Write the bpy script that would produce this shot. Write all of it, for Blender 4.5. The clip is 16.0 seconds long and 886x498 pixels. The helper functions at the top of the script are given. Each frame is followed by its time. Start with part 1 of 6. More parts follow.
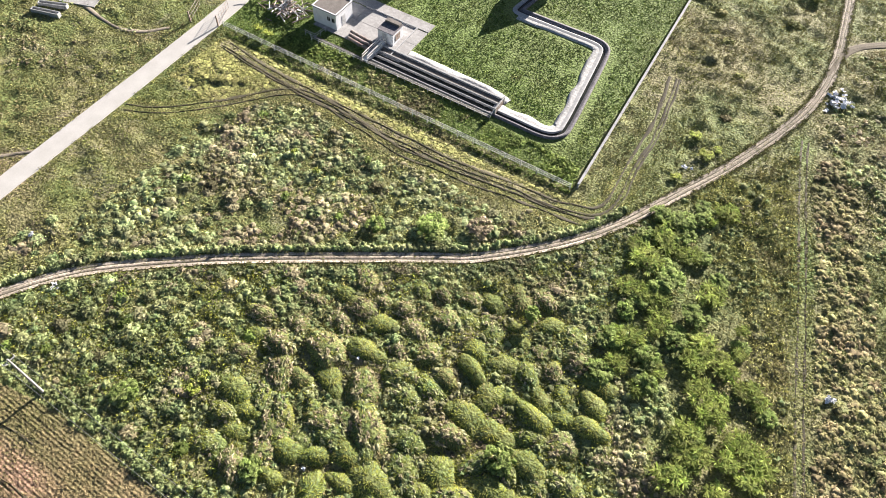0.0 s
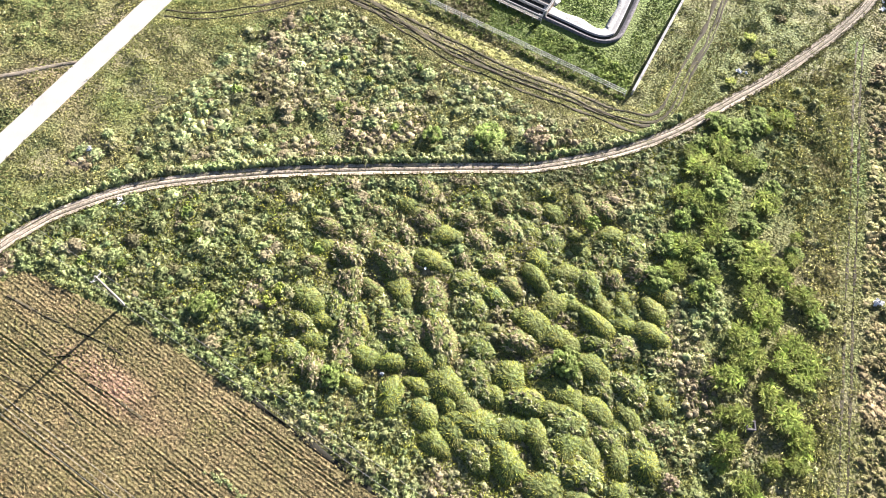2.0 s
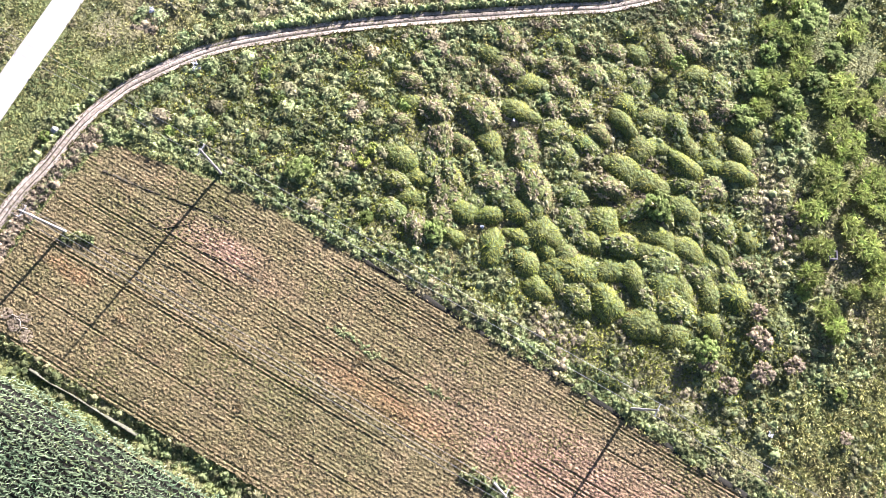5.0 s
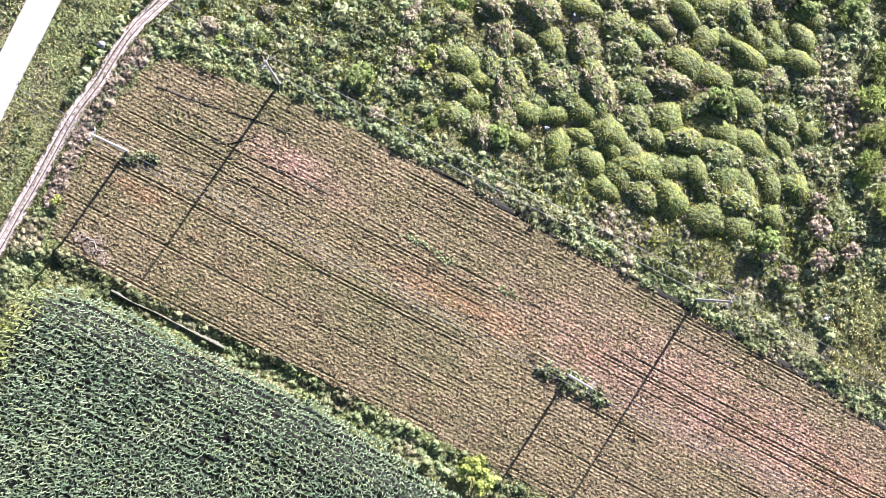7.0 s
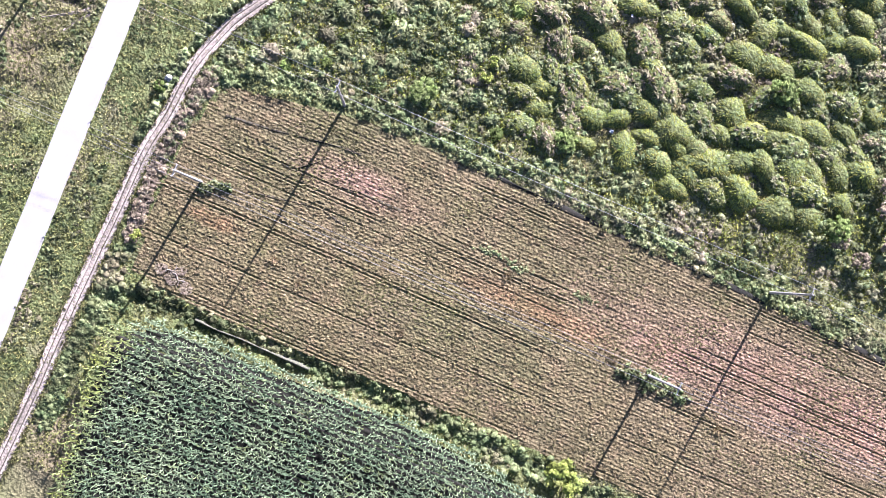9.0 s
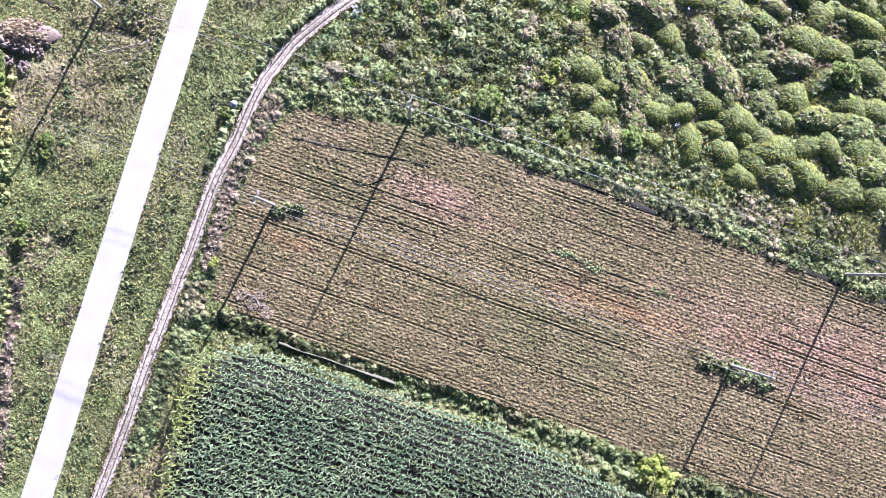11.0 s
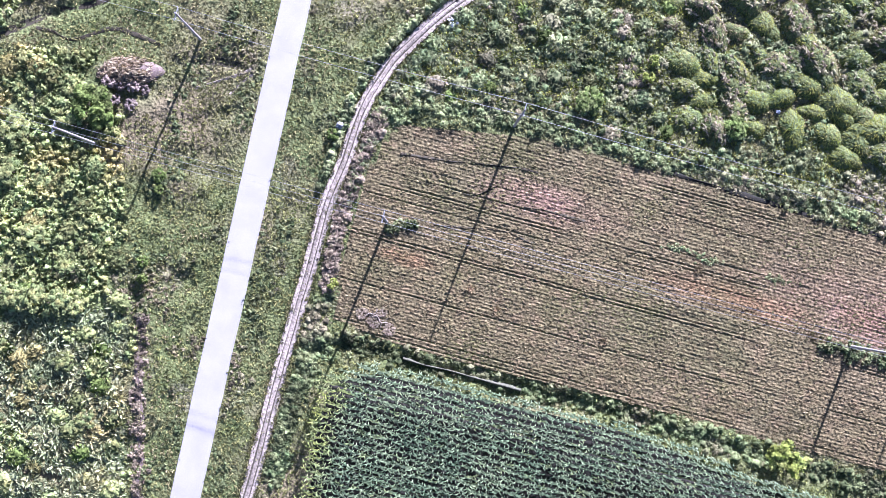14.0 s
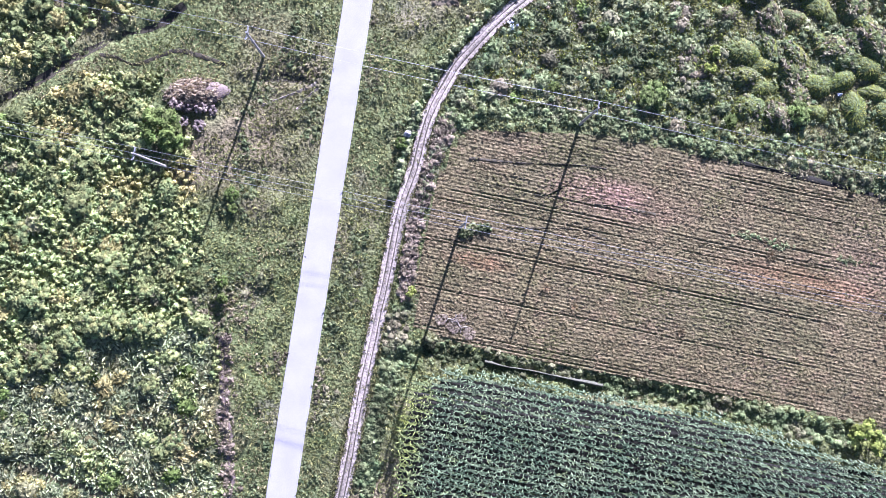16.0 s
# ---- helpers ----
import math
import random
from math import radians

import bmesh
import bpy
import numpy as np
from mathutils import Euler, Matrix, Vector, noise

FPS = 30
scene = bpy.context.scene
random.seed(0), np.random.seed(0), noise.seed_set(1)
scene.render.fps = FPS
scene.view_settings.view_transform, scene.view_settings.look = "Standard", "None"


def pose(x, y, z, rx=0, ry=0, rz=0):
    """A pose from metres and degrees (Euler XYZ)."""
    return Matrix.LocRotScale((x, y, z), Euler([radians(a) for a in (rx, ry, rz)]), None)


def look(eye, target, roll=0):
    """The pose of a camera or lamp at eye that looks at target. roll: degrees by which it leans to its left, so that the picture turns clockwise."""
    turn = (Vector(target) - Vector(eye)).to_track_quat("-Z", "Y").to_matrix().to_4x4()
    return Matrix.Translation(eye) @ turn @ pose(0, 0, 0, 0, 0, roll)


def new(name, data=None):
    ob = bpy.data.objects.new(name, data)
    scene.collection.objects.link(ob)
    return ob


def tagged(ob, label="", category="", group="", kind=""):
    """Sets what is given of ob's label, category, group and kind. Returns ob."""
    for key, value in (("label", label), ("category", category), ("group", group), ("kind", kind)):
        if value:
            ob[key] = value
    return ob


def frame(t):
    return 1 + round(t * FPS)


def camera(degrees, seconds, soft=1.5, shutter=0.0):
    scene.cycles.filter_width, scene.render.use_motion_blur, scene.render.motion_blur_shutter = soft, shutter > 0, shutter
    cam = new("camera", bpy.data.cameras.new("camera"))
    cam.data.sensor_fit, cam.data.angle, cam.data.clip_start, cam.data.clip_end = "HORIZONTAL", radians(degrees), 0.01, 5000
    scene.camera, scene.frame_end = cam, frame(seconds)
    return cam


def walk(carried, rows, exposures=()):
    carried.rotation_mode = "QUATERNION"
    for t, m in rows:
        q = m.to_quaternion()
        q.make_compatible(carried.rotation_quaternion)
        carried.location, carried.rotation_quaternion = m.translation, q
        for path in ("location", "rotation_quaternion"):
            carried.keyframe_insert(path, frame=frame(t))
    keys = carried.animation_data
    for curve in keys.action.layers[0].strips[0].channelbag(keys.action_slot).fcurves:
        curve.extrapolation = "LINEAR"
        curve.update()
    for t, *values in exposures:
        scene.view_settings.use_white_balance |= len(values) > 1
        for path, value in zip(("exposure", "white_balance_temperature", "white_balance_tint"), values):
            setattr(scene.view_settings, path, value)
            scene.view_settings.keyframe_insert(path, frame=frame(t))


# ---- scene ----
cam = camera(64.8, 16.0, soft=0.55)
PATH = [
    (0, 72.92, 2.02, 82.99, 34.24, -2.38, 22.32),
    (0.5, 70.24, 1.47, 83.54, 32.06, -2.60, 22.10),
    (1, 67.85, 0.83, 84.19, 29.86, -2.68, 21.90),
    (1.5, 65.81, 0.30, 84.62, 27.74, -2.57, 21.72),
    (2, 63.75, -0.34, 84.99, 25.62, -2.49, 21.53),
    (2.5, 61.39, -0.78, 85.37, 23.30, -2.52, 21.26),
    (3, 59.06, -1.28, 85.66, 20.93, -2.53, 20.89),
    (3.5, 56.78, -1.63, 86.07, 18.46, -2.50, 20.37),
    (4, 54.43, -1.82, 86.39, 16.81, -2.45, 19.72),
    (4.5, 52.46, -2.90, 86.50, 14.71, -2.39, 18.94),
    (5, 49.99, -2.73, 86.90, 11.82, -2.38, 18.27),
    (5.2, 48.97, -2.77, 87.00, 10.56, -2.37, 17.93),
    (7.3, 37.39, -3.79, 87.65, 2.28, -3.51, 14.98),
    (7.5, 36.48, -3.71, 87.75, 2.23, -3.44, 14.52),
    (8, 34.43, -3.37, 87.75, 2.07, -3.11, 13.63),
    (8.5, 32.35, -2.96, 87.94, 1.89, -2.84, 12.79),
    (9, 30.43, -2.94, 88.08, 1.91, -2.49, 12.06),
    (9.2, 29.41, -2.95, 88.00, 1.97, -2.52, 11.48),
    (11.3, 19.26, -2.92, 87.99, 1.63, -2.38, 7.79),
    (11.5, 18.29, -2.94, 88.03, 1.76, -2.36, 7.73),
    (12, 15.78, -3.06, 88.04, 1.80, -2.37, 6.90),
    (12.5, 13.63, -3.21, 88.03, 1.87, -2.19, 6.05),
    (13, 11.20, -3.17, 88.00, 1.80, -2.18, 5.18),
    (13.5, 8.93, -3.18, 88.01, 1.77, -2.05, 4.34),
    (14, 6.57, -3.14, 88.01, 1.72, -2.02, 3.52),
    (14.5, 4.04, -2.95, 88.13, 1.58, -2.10, 2.56),
    (15, 1.50, -2.79, 88.16, 1.53, -2.19, 1.65),
    (15.5, -0.96, -2.67, 88.09, 1.52, -2.23, 0.83),
    (16, -3.37, -2.43, 88.20, 1.49, -2.23, 0.06),
]
EXPOSURES = [(0, 1.97, 6200, 15.5), (3, 2.36, 5970, 19.5), (5, 2.33, 5620, 26.5), (9, 2.24, 5250, 33), (12.5, 2.14, 4990, 35), (16, 2.04, 4850, 38.5)]
walk(cam, [(row[0], pose(*row[1:])) for row in PATH], EXPOSURES)

# ---- light: a low clear sun and a blue sky ----
SUN_ELEVATION, SUN_AZIMUTH = 17.5, 18.0        # degrees above the ground; clockwise from +y
sun_way = Vector((math.sin(radians(SUN_AZIMUTH)) * math.cos(radians(SUN_ELEVATION)),
                  math.cos(radians(SUN_AZIMUTH)) * math.cos(radians(SUN_ELEVATION)),
                  math.sin(radians(SUN_ELEVATION))))
world = bpy.data.worlds.new("world")
scene.world = world
world.use_nodes = True
sky = world.node_tree.nodes.new("ShaderNodeTexSky")
sky.sky_type, sky.sun_disc = "NISHITA", False
sky.sun_elevation, sky.sun_rotation = radians(SUN_ELEVATION), radians(SUN_AZIMUTH)
background = world.node_tree.nodes["Background"]
background.inputs["Strength"].default_value = 0.025
world.node_tree.links.new(sky.outputs["Color"], background.inputs["Color"])
sun_data = bpy.data.lights.new("sun", "SUN")
sun_data.energy, sun_data.angle, sun_data.color = 5.0, radians(0.5), (1.0, 0.92, 0.78)
sun = new("sun", sun_data)
sun.matrix_world = look(sun_way * 300, (0, 0, 0))


# ---- materials ----
def material(name, colours, scale=1.0, fine=20.0, roughness=0.85, bump=0.3, metal=0.0, contrast=(0.35, 0.65), fine_amount=0.35,
             translucent=0.0, attribute="", attribute_colour=None, island=0.0, second="", second_colour=None, third="", third_colour=None, gloss=0.25, deep=0.05):
    """A mottled surface: two colours mixed by a large noise, darkened and lightened by a fine one, with bump.
    attribute, second: names of point attributes that blend in colours of their own."""
    m = bpy.data.materials.new(name)
    m.use_nodes = True
    nodes, links = m.node_tree.nodes, m.node_tree.links
    bsdf = nodes["Principled BSDF"]
    bsdf.inputs["Roughness"].default_value, bsdf.inputs["Metallic"].default_value = roughness, metal
    bsdf.inputs["Specular IOR Level"].default_value = gloss
    place = nodes.new("ShaderNodeNewGeometry")

    def noise_node(size, detail):
        n = nodes.new("ShaderNodeTexNoise")
        n.inputs["Scale"].default_value, n.inputs["Detail"].default_value = size, detail
        links.new(place.outputs["Position"], n.inputs["Vector"])
        return n.outputs["Fac"]

    def ranged(value, low, high, to_low=0.0, to_high=1.0):
        n = nodes.new("ShaderNodeMapRange")
        for key, v in zip(("From Min", "From Max", "To Min", "To Max"), (low, high, to_low, to_high)):
            n.inputs[key].default_value = v
        links.new(value, n.inputs["Value"])
        return n.outputs["Result"]

    def mixed(fac, a, b, blend="MIX"):
        n = nodes.new("ShaderNodeMix")
        n.data_type, n.blend_type = "RGBA", blend
        for key, v in ((0, fac), (6, a), (7, b)):
            if hasattr(v, "links"):
                links.new(v, n.inputs[key])
            else:
                n.inputs[key].default_value = v if key == 0 else (*v, 1)
        return n.outputs[2]

    colour = mixed(ranged(noise_node(scale, 4), *contrast), colours[0], colours[1])
    if len(colours) > 2:
        colour = mixed(ranged(noise_node(scale * 3.7, 3), 0.5, 0.7), colour, colours[2])
    for key, tone in ((third, third_colour), (attribute, attribute_colour), (second, second_colour)):
        if key:
            a = nodes.new("ShaderNodeAttribute")
            a.attribute_name = key
            colour = mixed(a.outputs["Fac"], colour, tone)
    fine_value = noise_node(fine, 5)
    grey = nodes.new("ShaderNodeCombineColor")
    level = ranged(fine_value, 0.3, 0.7, 1 - fine_amount, 1 + fine_amount)
    for key in ("Red", "Green", "Blue"):
        links.new(level, grey.inputs[key])
    colour = mixed(1.0, colour, grey.outputs["Color"], "MULTIPLY")
    if island:
        shade = nodes.new("ShaderNodeCombineColor")
        value = ranged(place.outputs["Random Per Island"], 0, 1, 1 - island, 1 + island)
        for key in ("Red", "Green", "Blue"):
            links.new(value, shade.inputs[key])
        colour = mixed(1.0, colour, shade.outputs["Color"], "MULTIPLY")
    if translucent:
        tone, shade = nodes.new("ShaderNodeAttribute"), nodes.new("ShaderNodeCombineColor")
        tone.attribute_name = "tone"
        each = nodes.new("ShaderNodeObjectInfo")
        total = nodes.new("ShaderNodeMath")
        total.operation = "MULTIPLY"
        links.new(ranged(tone.outputs["Fac"], -1, 1, 0.48, 1.42), total.inputs[0])
        links.new(ranged(each.outputs["Random"], 0, 1, 0.8, 1.2), total.inputs[1])
        for key in ("Red", "Green", "Blue"):
            links.new(total.outputs["Value"], shade.inputs[key])
        colour = mixed(1.0, colour, shade.outputs["Color"], "MULTIPLY")
    links.new(colour, bsdf.inputs["Base Color"])
    if bump:
        b = nodes.new("ShaderNodeBump")
        b.inputs["Strength"].default_value, b.inputs["Distance"].default_value = bump, deep
        links.new(fine_value, b.inputs["Height"])
        links.new(b.outputs["Normal"], bsdf.inputs["Normal"])
    if translucent:
        through_leaf, blend = nodes.new("ShaderNodeBsdfTranslucent"), nodes.new("ShaderNodeMixShader")
        blend.inputs["Fac"].default_value = translucent
        links.new(colour, through_leaf.inputs["Color"])
        links.new(bsdf.outputs["BSDF"], blend.inputs[1])
        links.new(through_leaf.outputs["BSDF"], blend.inputs[2])
        links.new(blend.outputs["Shader"], nodes["Material Output"].inputs["Surface"])
    return m


def leaf_material(name, colours, dry=(0.32, 0.265, 0.16), scale=0.25, thin=0.22):
    return material(name, colours, scale=scale, fine=3.2, roughness=0.8, bump=0.8, deep=0.08, fine_amount=0.42, translucent=thin, gloss=0.12,
                    attribute="dry", attribute_colour=dry, island=0.22)


EARTH = material("earth", ((0.165, 0.178, 0.073), (0.205, 0.192, 0.089), (0.135, 0.16, 0.064)), scale=0.2, fine=2.6, bump=1.0, deep=0.25, fine_amount=0.5,
                 attribute="dry", attribute_colour=(0.26, 0.205, 0.12), second="bare", second_colour=(0.29, 0.245, 0.175), third="lush", third_colour=(0.135, 0.19, 0.048))
GRASS = leaf_material("grass_blades", ((0.205, 0.225, 0.066), (0.26, 0.25, 0.085), (0.155, 0.195, 0.058)), dry=(0.29, 0.245, 0.13), scale=0.3)
LAWN = leaf_material("lawn_blades", ((0.13, 0.21, 0.04), (0.20, 0.25, 0.055), (0.10, 0.17, 0.035)), scale=0.3)
WEED = leaf_material("weed_leaves", ((0.25, 0.31, 0.128), (0.35, 0.36, 0.17), (0.18, 0.265, 0.108)), dry=(0.32, 0.26, 0.175), scale=0.3)
WEST_WEED = leaf_material("goldenrod_leaves", ((0.335, 0.375, 0.135), (0.235, 0.305, 0.115), (0.46, 0.445, 0.155)), dry=(0.47, 0.395, 0.145), scale=0.35)
REED = leaf_material("reed_blades", ((0.34, 0.39, 0.19), (0.43, 0.44, 0.23), (0.25, 0.31, 0.14)), dry=(0.48, 0.42, 0.18), scale=0.3)
BROWN_WEED = leaf_material("browning_weed_leaves", ((0.30, 0.265, 0.125), (0.245, 0.26, 0.105), (0.34, 0.28, 0.16)), dry=(0.315, 0.245, 0.145), scale=0.3)
FIELD_WEED = leaf_material("field_weed_leaves", ((0.275, 0.335, 0.15), (0.375, 0.40, 0.20), (0.20, 0.285, 0.125)), dry=(0.37, 0.295, 0.20), scale=0.3)
GREY_WEED = leaf_material("greyish_weed_leaves", ((0.20, 0.25, 0.102), (0.27, 0.295, 0.128), (0.14, 0.195, 0.078)), scale=0.3)
MOUND_GRASS = leaf_material("mound_grass_blades", ((0.262, 0.302, 0.052), (0.365, 0.36, 0.07), (0.172, 0.238, 0.042)), dry=(0.33, 0.26, 0.15), scale=0.25)
BANK = leaf_material("bank_grass_blades", ((0.37, 0.37, 0.135), (0.45, 0.42, 0.17), (0.31, 0.325, 0.115)), scale=0.25)
HEAP_EARTH = material("grassy_heap_earth", ((0.13, 0.165, 0.05), (0.165, 0.182, 0.06), (0.095, 0.13, 0.042)), scale=0.3, fine=2.6, bump=1.0, deep=0.2, fine_amount=0.6)
DRY_RIDGE = material("dry_ridge", ((0.13, 0.125, 0.09), (0.09, 0.095, 0.06), (0.17, 0.165, 0.125)), scale=1.2, fine=8, bump=0.8)
WITHERED = leaf_material("withered_leaves", ((0.39, 0.31, 0.225), (0.30, 0.245, 0.16), (0.34, 0.305, 0.165)), dry=(0.38, 0.32, 0.21), scale=0.8)
SHRUB = leaf_material("shrub_leaves", ((0.135, 0.195, 0.046), (0.205, 0.255, 0.066)), scale=0.8)
BROADLEAF = leaf_material("broad_green_leaves", ((0.19, 0.265, 0.062), (0.30, 0.365, 0.115), (0.14, 0.215, 0.05)), scale=0.8)
SPOIL_WEED = leaf_material("withered_spoil_leaves", ((0.38, 0.305, 0.265), (0.31, 0.255, 0.22), (0.42, 0.35, 0.26)), dry=(0.40, 0.32, 0.24), scale=0.8)
SUMAC = leaf_material("sumac_leaves", ((0.38, 0.475, 0.115), (0.50, 0.56, 0.155), (0.25, 0.365, 0.095)), scale=0.5, thin=0.5)
YELLOW = leaf_material("yellow_green_leaves", ((0.38, 0.42, 0.085), (0.30, 0.365, 0.08)), scale=0.8)
CORN = material("corn_leaves", ((0.145, 0.21, 0.108), (0.26, 0.32, 0.165)), scale=0.3, fine=5, roughness=0.55, bump=0, fine_amount=0.25, translucent=0.1,
                attribute="dry", attribute_colour=(0.36, 0.39, 0.07), island=0.3, gloss=0.45)
STRAW = leaf_material("straw", ((0.345, 0.285, 0.15), (0.28, 0.22, 0.11), (0.37, 0.275, 0.165)), dry=(0.17, 0.19, 0.06), scale=0.4)
BARK = material("bark", ((0.12, 0.09, 0.06), (0.18, 0.14, 0.10)), scale=4, fine=40, bump=0.6)
SOIL_FIELD = material("stubble_soil", ((0.212, 0.172, 0.088), (0.18, 0.153, 0.068), (0.23, 0.174, 0.09)), scale=0.12, fine=2.6, bump=1.0, deep=0.2,
                      attribute="dry", attribute_colour=(0.12, 0.12, 0.05), fine_amount=0.7, second="bare", second_colour=(0.35, 0.215, 0.15), third="ochre", third_colour=(0.36, 0.185, 0.085))
# Near black: the shade under corn and in hollows is put into the colour.
SOIL_DARK = material("shade_dark_soil", ((0.022, 0.022, 0.016), (0.034, 0.032, 0.024)), scale=0.6, fine=8, bump=0.8)
TRACK_SOIL = material("track_soil", ((0.30, 0.255, 0.20), (0.245, 0.21, 0.165), (0.35, 0.30, 0.24)), scale=0.5, fine=9, bump=0.7)
RUT_SOIL = material("rut_soil", ((0.105, 0.085, 0.058), (0.14, 0.115, 0.078)), scale=0.6, fine=9, bump=0.8)
# Ruts too narrow to dig: their shade is put into this dark colour.
DARK_RUT = material("rut_shade_soil", ((0.055, 0.048, 0.032), (0.085, 0.074, 0.048)), scale=0.8, fine=9, bump=0.8)
TRACK_MID = material("track_middle_soil", ((0.10, 0.085, 0.062), (0.08, 0.08, 0.045), (0.14, 0.115, 0.09)), scale=0.9, fine=3.4, bump=0.8, deep=0.06, fine_amount=0.5,
                     second="bare", second_colour=(0.50, 0.425, 0.345))
GRATING = material("steel_grating", ((0.10, 0.095, 0.09), (0.15, 0.14, 0.13)), scale=2, fine=20, roughness=0.6, bump=0.3, metal=0.3)
ROAD = material("pale_concrete_road", ((0.48, 0.465, 0.445), (0.43, 0.415, 0.395)), scale=0.35, fine=14, bump=0.25, fine_amount=0.12)
CONCRETE = material("concrete", ((0.38, 0.38, 0.385), (0.31, 0.31, 0.315), (0.43, 0.43, 0.435)), scale=0.8, fine=15, bump=0.3, fine_amount=0.2)
SLAB = material("stained_concrete_slab", ((0.36, 0.35, 0.345), (0.285, 0.275, 0.27), (0.41, 0.40, 0.395)), scale=0.4, fine=11, bump=0.4, fine_amount=0.22)
WHITEWASH = material("whitewash", ((0.73, 0.74, 0.77), (0.65, 0.66, 0.69)), scale=0.9, fine=12, bump=0.15, fine_amount=0.08)
ROOF_FELT = material("roof_felt", ((0.20, 0.18, 0.165), (0.15, 0.135, 0.125)), scale=1.0, fine=12, bump=0.4)
STEEL = material("painted_steel", ((0.62, 0.63, 0.64), (0.50, 0.50, 0.50)), scale=3, fine=30, roughness=0.45, bump=0.1, metal=0.3)
RUST = material("rusty_steel", ((0.20, 0.13, 0.10), (0.33, 0.29, 0.26), (0.42, 0.40, 0.38)), scale=1.2, fine=20, roughness=0.7, bump=0.4, metal=0.3)
POLE_CONCRETE = material("pole_concrete", ((0.42, 0.40, 0.38), (0.35, 0.34, 0.32)), scale=1.5, fine=20, bump=0.2, fine_amount=0.15)
WIRE = material("aluminium_wire", ((0.5, 0.5, 0.5), (0.42, 0.42, 0.42)), scale=2, fine=10, roughness=0.35, metal=0.6, bump=0)
PORCELAIN = material("porcelain", ((0.75, 0.72, 0.68), (0.6, 0.55, 0.5)), scale=9, fine=30, roughness=0.25, bump=0)
DARK_GLASS = material("dark_window_glass", ((0.03, 0.035, 0.04), (0.05, 0.05, 0.055)), scale=2, fine=5, roughness=0.1, bump=0)
WATER = material("dark_water", ((0.016, 0.018, 0.016), (0.03, 0.032, 0.026)), scale=0.7, fine=3, roughness=0.12, bump=0.1)
RUBBLE = material("white_rubble", ((0.6, 0.59, 0.57), (0.42, 0.41, 0.39)), scale=2, fine=12, bump=0.5, island=0.25)
PLASTIC = material("pale_plastic_litter", ((0.80, 0.80, 0.82), (0.62, 0.64, 0.70)), scale=4, fine=12, roughness=0.4, bump=0.2)


# ---- helpers for shapes ----
def vnoise(x, y, size, seed=0):
    """Smooth value noise from 0 to 1, with cells of that many metres."""
    rng = np.random.RandomState(seed)
    table = rng.rand(256, 256)
    u, v = np.asarray(x, float) / size + 1000, np.asarray(y, float) / size + 1000
    i, j = np.floor(u).astype(int), np.floor(v).astype(int)
    fu, fv = u - i, v - j
    fu, fv = fu * fu * (3 - 2 * fu), fv * fv * (3 - 2 * fv)
    i0, i1, j0, j1 = i % 256, (i + 1) % 256, j % 256, (j + 1) % 256
    return (table[i0, j0] * (1 - fu) + table[i1, j0] * fu) * (1 - fv) + (table[i0, j1] * (1 - fu) + table[i1, j1] * fu) * fv


def fractal(x, y, size, seed=0):
    return 0.55 * vnoise(x, y, size, seed) + 0.3 * vnoise(x, y, size / 2.3, seed + 1) + 0.15 * vnoise(x, y, size / 5, seed + 2)


def within(poly, x, y):
    """Which points lie inside a polygon."""
    x, y = np.asarray(x), np.asarray(y)
    inside = np.zeros(x.shape, bool)
    for (x0, y0), (x1, y1) in zip(poly, poly[1:] + poly[:1]):
        if y0 != y1:
            inside ^= ((y0 > y) != (y1 > y)) & (x < (x1 - x0) * (y - y0) / (y1 - y0) + x0)
    return inside


def near(line, x, y):
    """The distance of points from a line of corners."""
    best = np.full(np.shape(x), 1e9)
    for (x0, y0), (x1, y1) in zip(line, line[1:]):
        dx, dy = x1 - x0, y1 - y0
        s = np.clip(((x - x0) * dx + (y - y0) * dy) / (dx * dx + dy * dy + 1e-9), 0, 1)
        best = np.minimum(best, np.hypot(x - x0 - s * dx, y - y0 - s * dy))
    return best


def spline(points, step=1.0):
    """A smooth line through points, cut into short steps."""
    p = [Vector((*q, 0)) if len(q) == 2 else Vector(q) for q in points]
    p = [2 * p[0] - p[1], *p, 2 * p[-1] - p[-2]]
    out = []
    for a, b, c, d in zip(p, p[1:], p[2:], p[3:]):
        n = max(2, int((c - b).length / step))
        for k in range(n):
            t = k / n
            out.append(0.5 * (2 * b + (c - a) * t + (2 * a - 5 * b + 4 * c - d) * t * t + (3 * b - 3 * c + d - a) * t ** 3))
    out.append(p[-2])
    return out


def mesh_of(name, verts, faces, mat, smooth=False, attributes=()):
    """A mesh from arrays: faces all of one length."""
    me = bpy.data.meshes.new(name)
    verts, faces = np.asarray(verts, np.float32), np.asarray(faces, np.int32)
    me.vertices.add(len(verts))
    me.vertices.foreach_set("co", verts.ravel())
    me.loops.add(faces.size)
    me.loops.foreach_set("vertex_index", faces.ravel())
    me.polygons.add(len(faces))
    me.polygons.foreach_set("loop_start", np.arange(len(faces), dtype=np.int32) * faces.shape[1])
    me.polygons.foreach_set("loop_total", np.full(len(faces), faces.shape[1], np.int32))
    me.polygons.foreach_set("use_smooth", np.full(len(faces), smooth))
    for key, values in attributes:
        me.attributes.new(key, "FLOAT", "POINT").data.foreach_set("value", np.asarray(values, np.float32))
    me.materials.append(mat)
    me.update(calc_edges=True)
    return me


def part(name, bm, mat, parent=None, label=""):
    """Links a bmesh as one object under a thing or a part."""
    me = bpy.data.meshes.new(name)
    bm.to_mesh(me)
    bm.free()
    me.materials.append(mat)
    ob = new(name, me)
    if parent:
        ob.parent = parent
    if label:
        ob["label"] = label
    return ob


def under(ob, parent):
    ob.parent = parent
    return ob


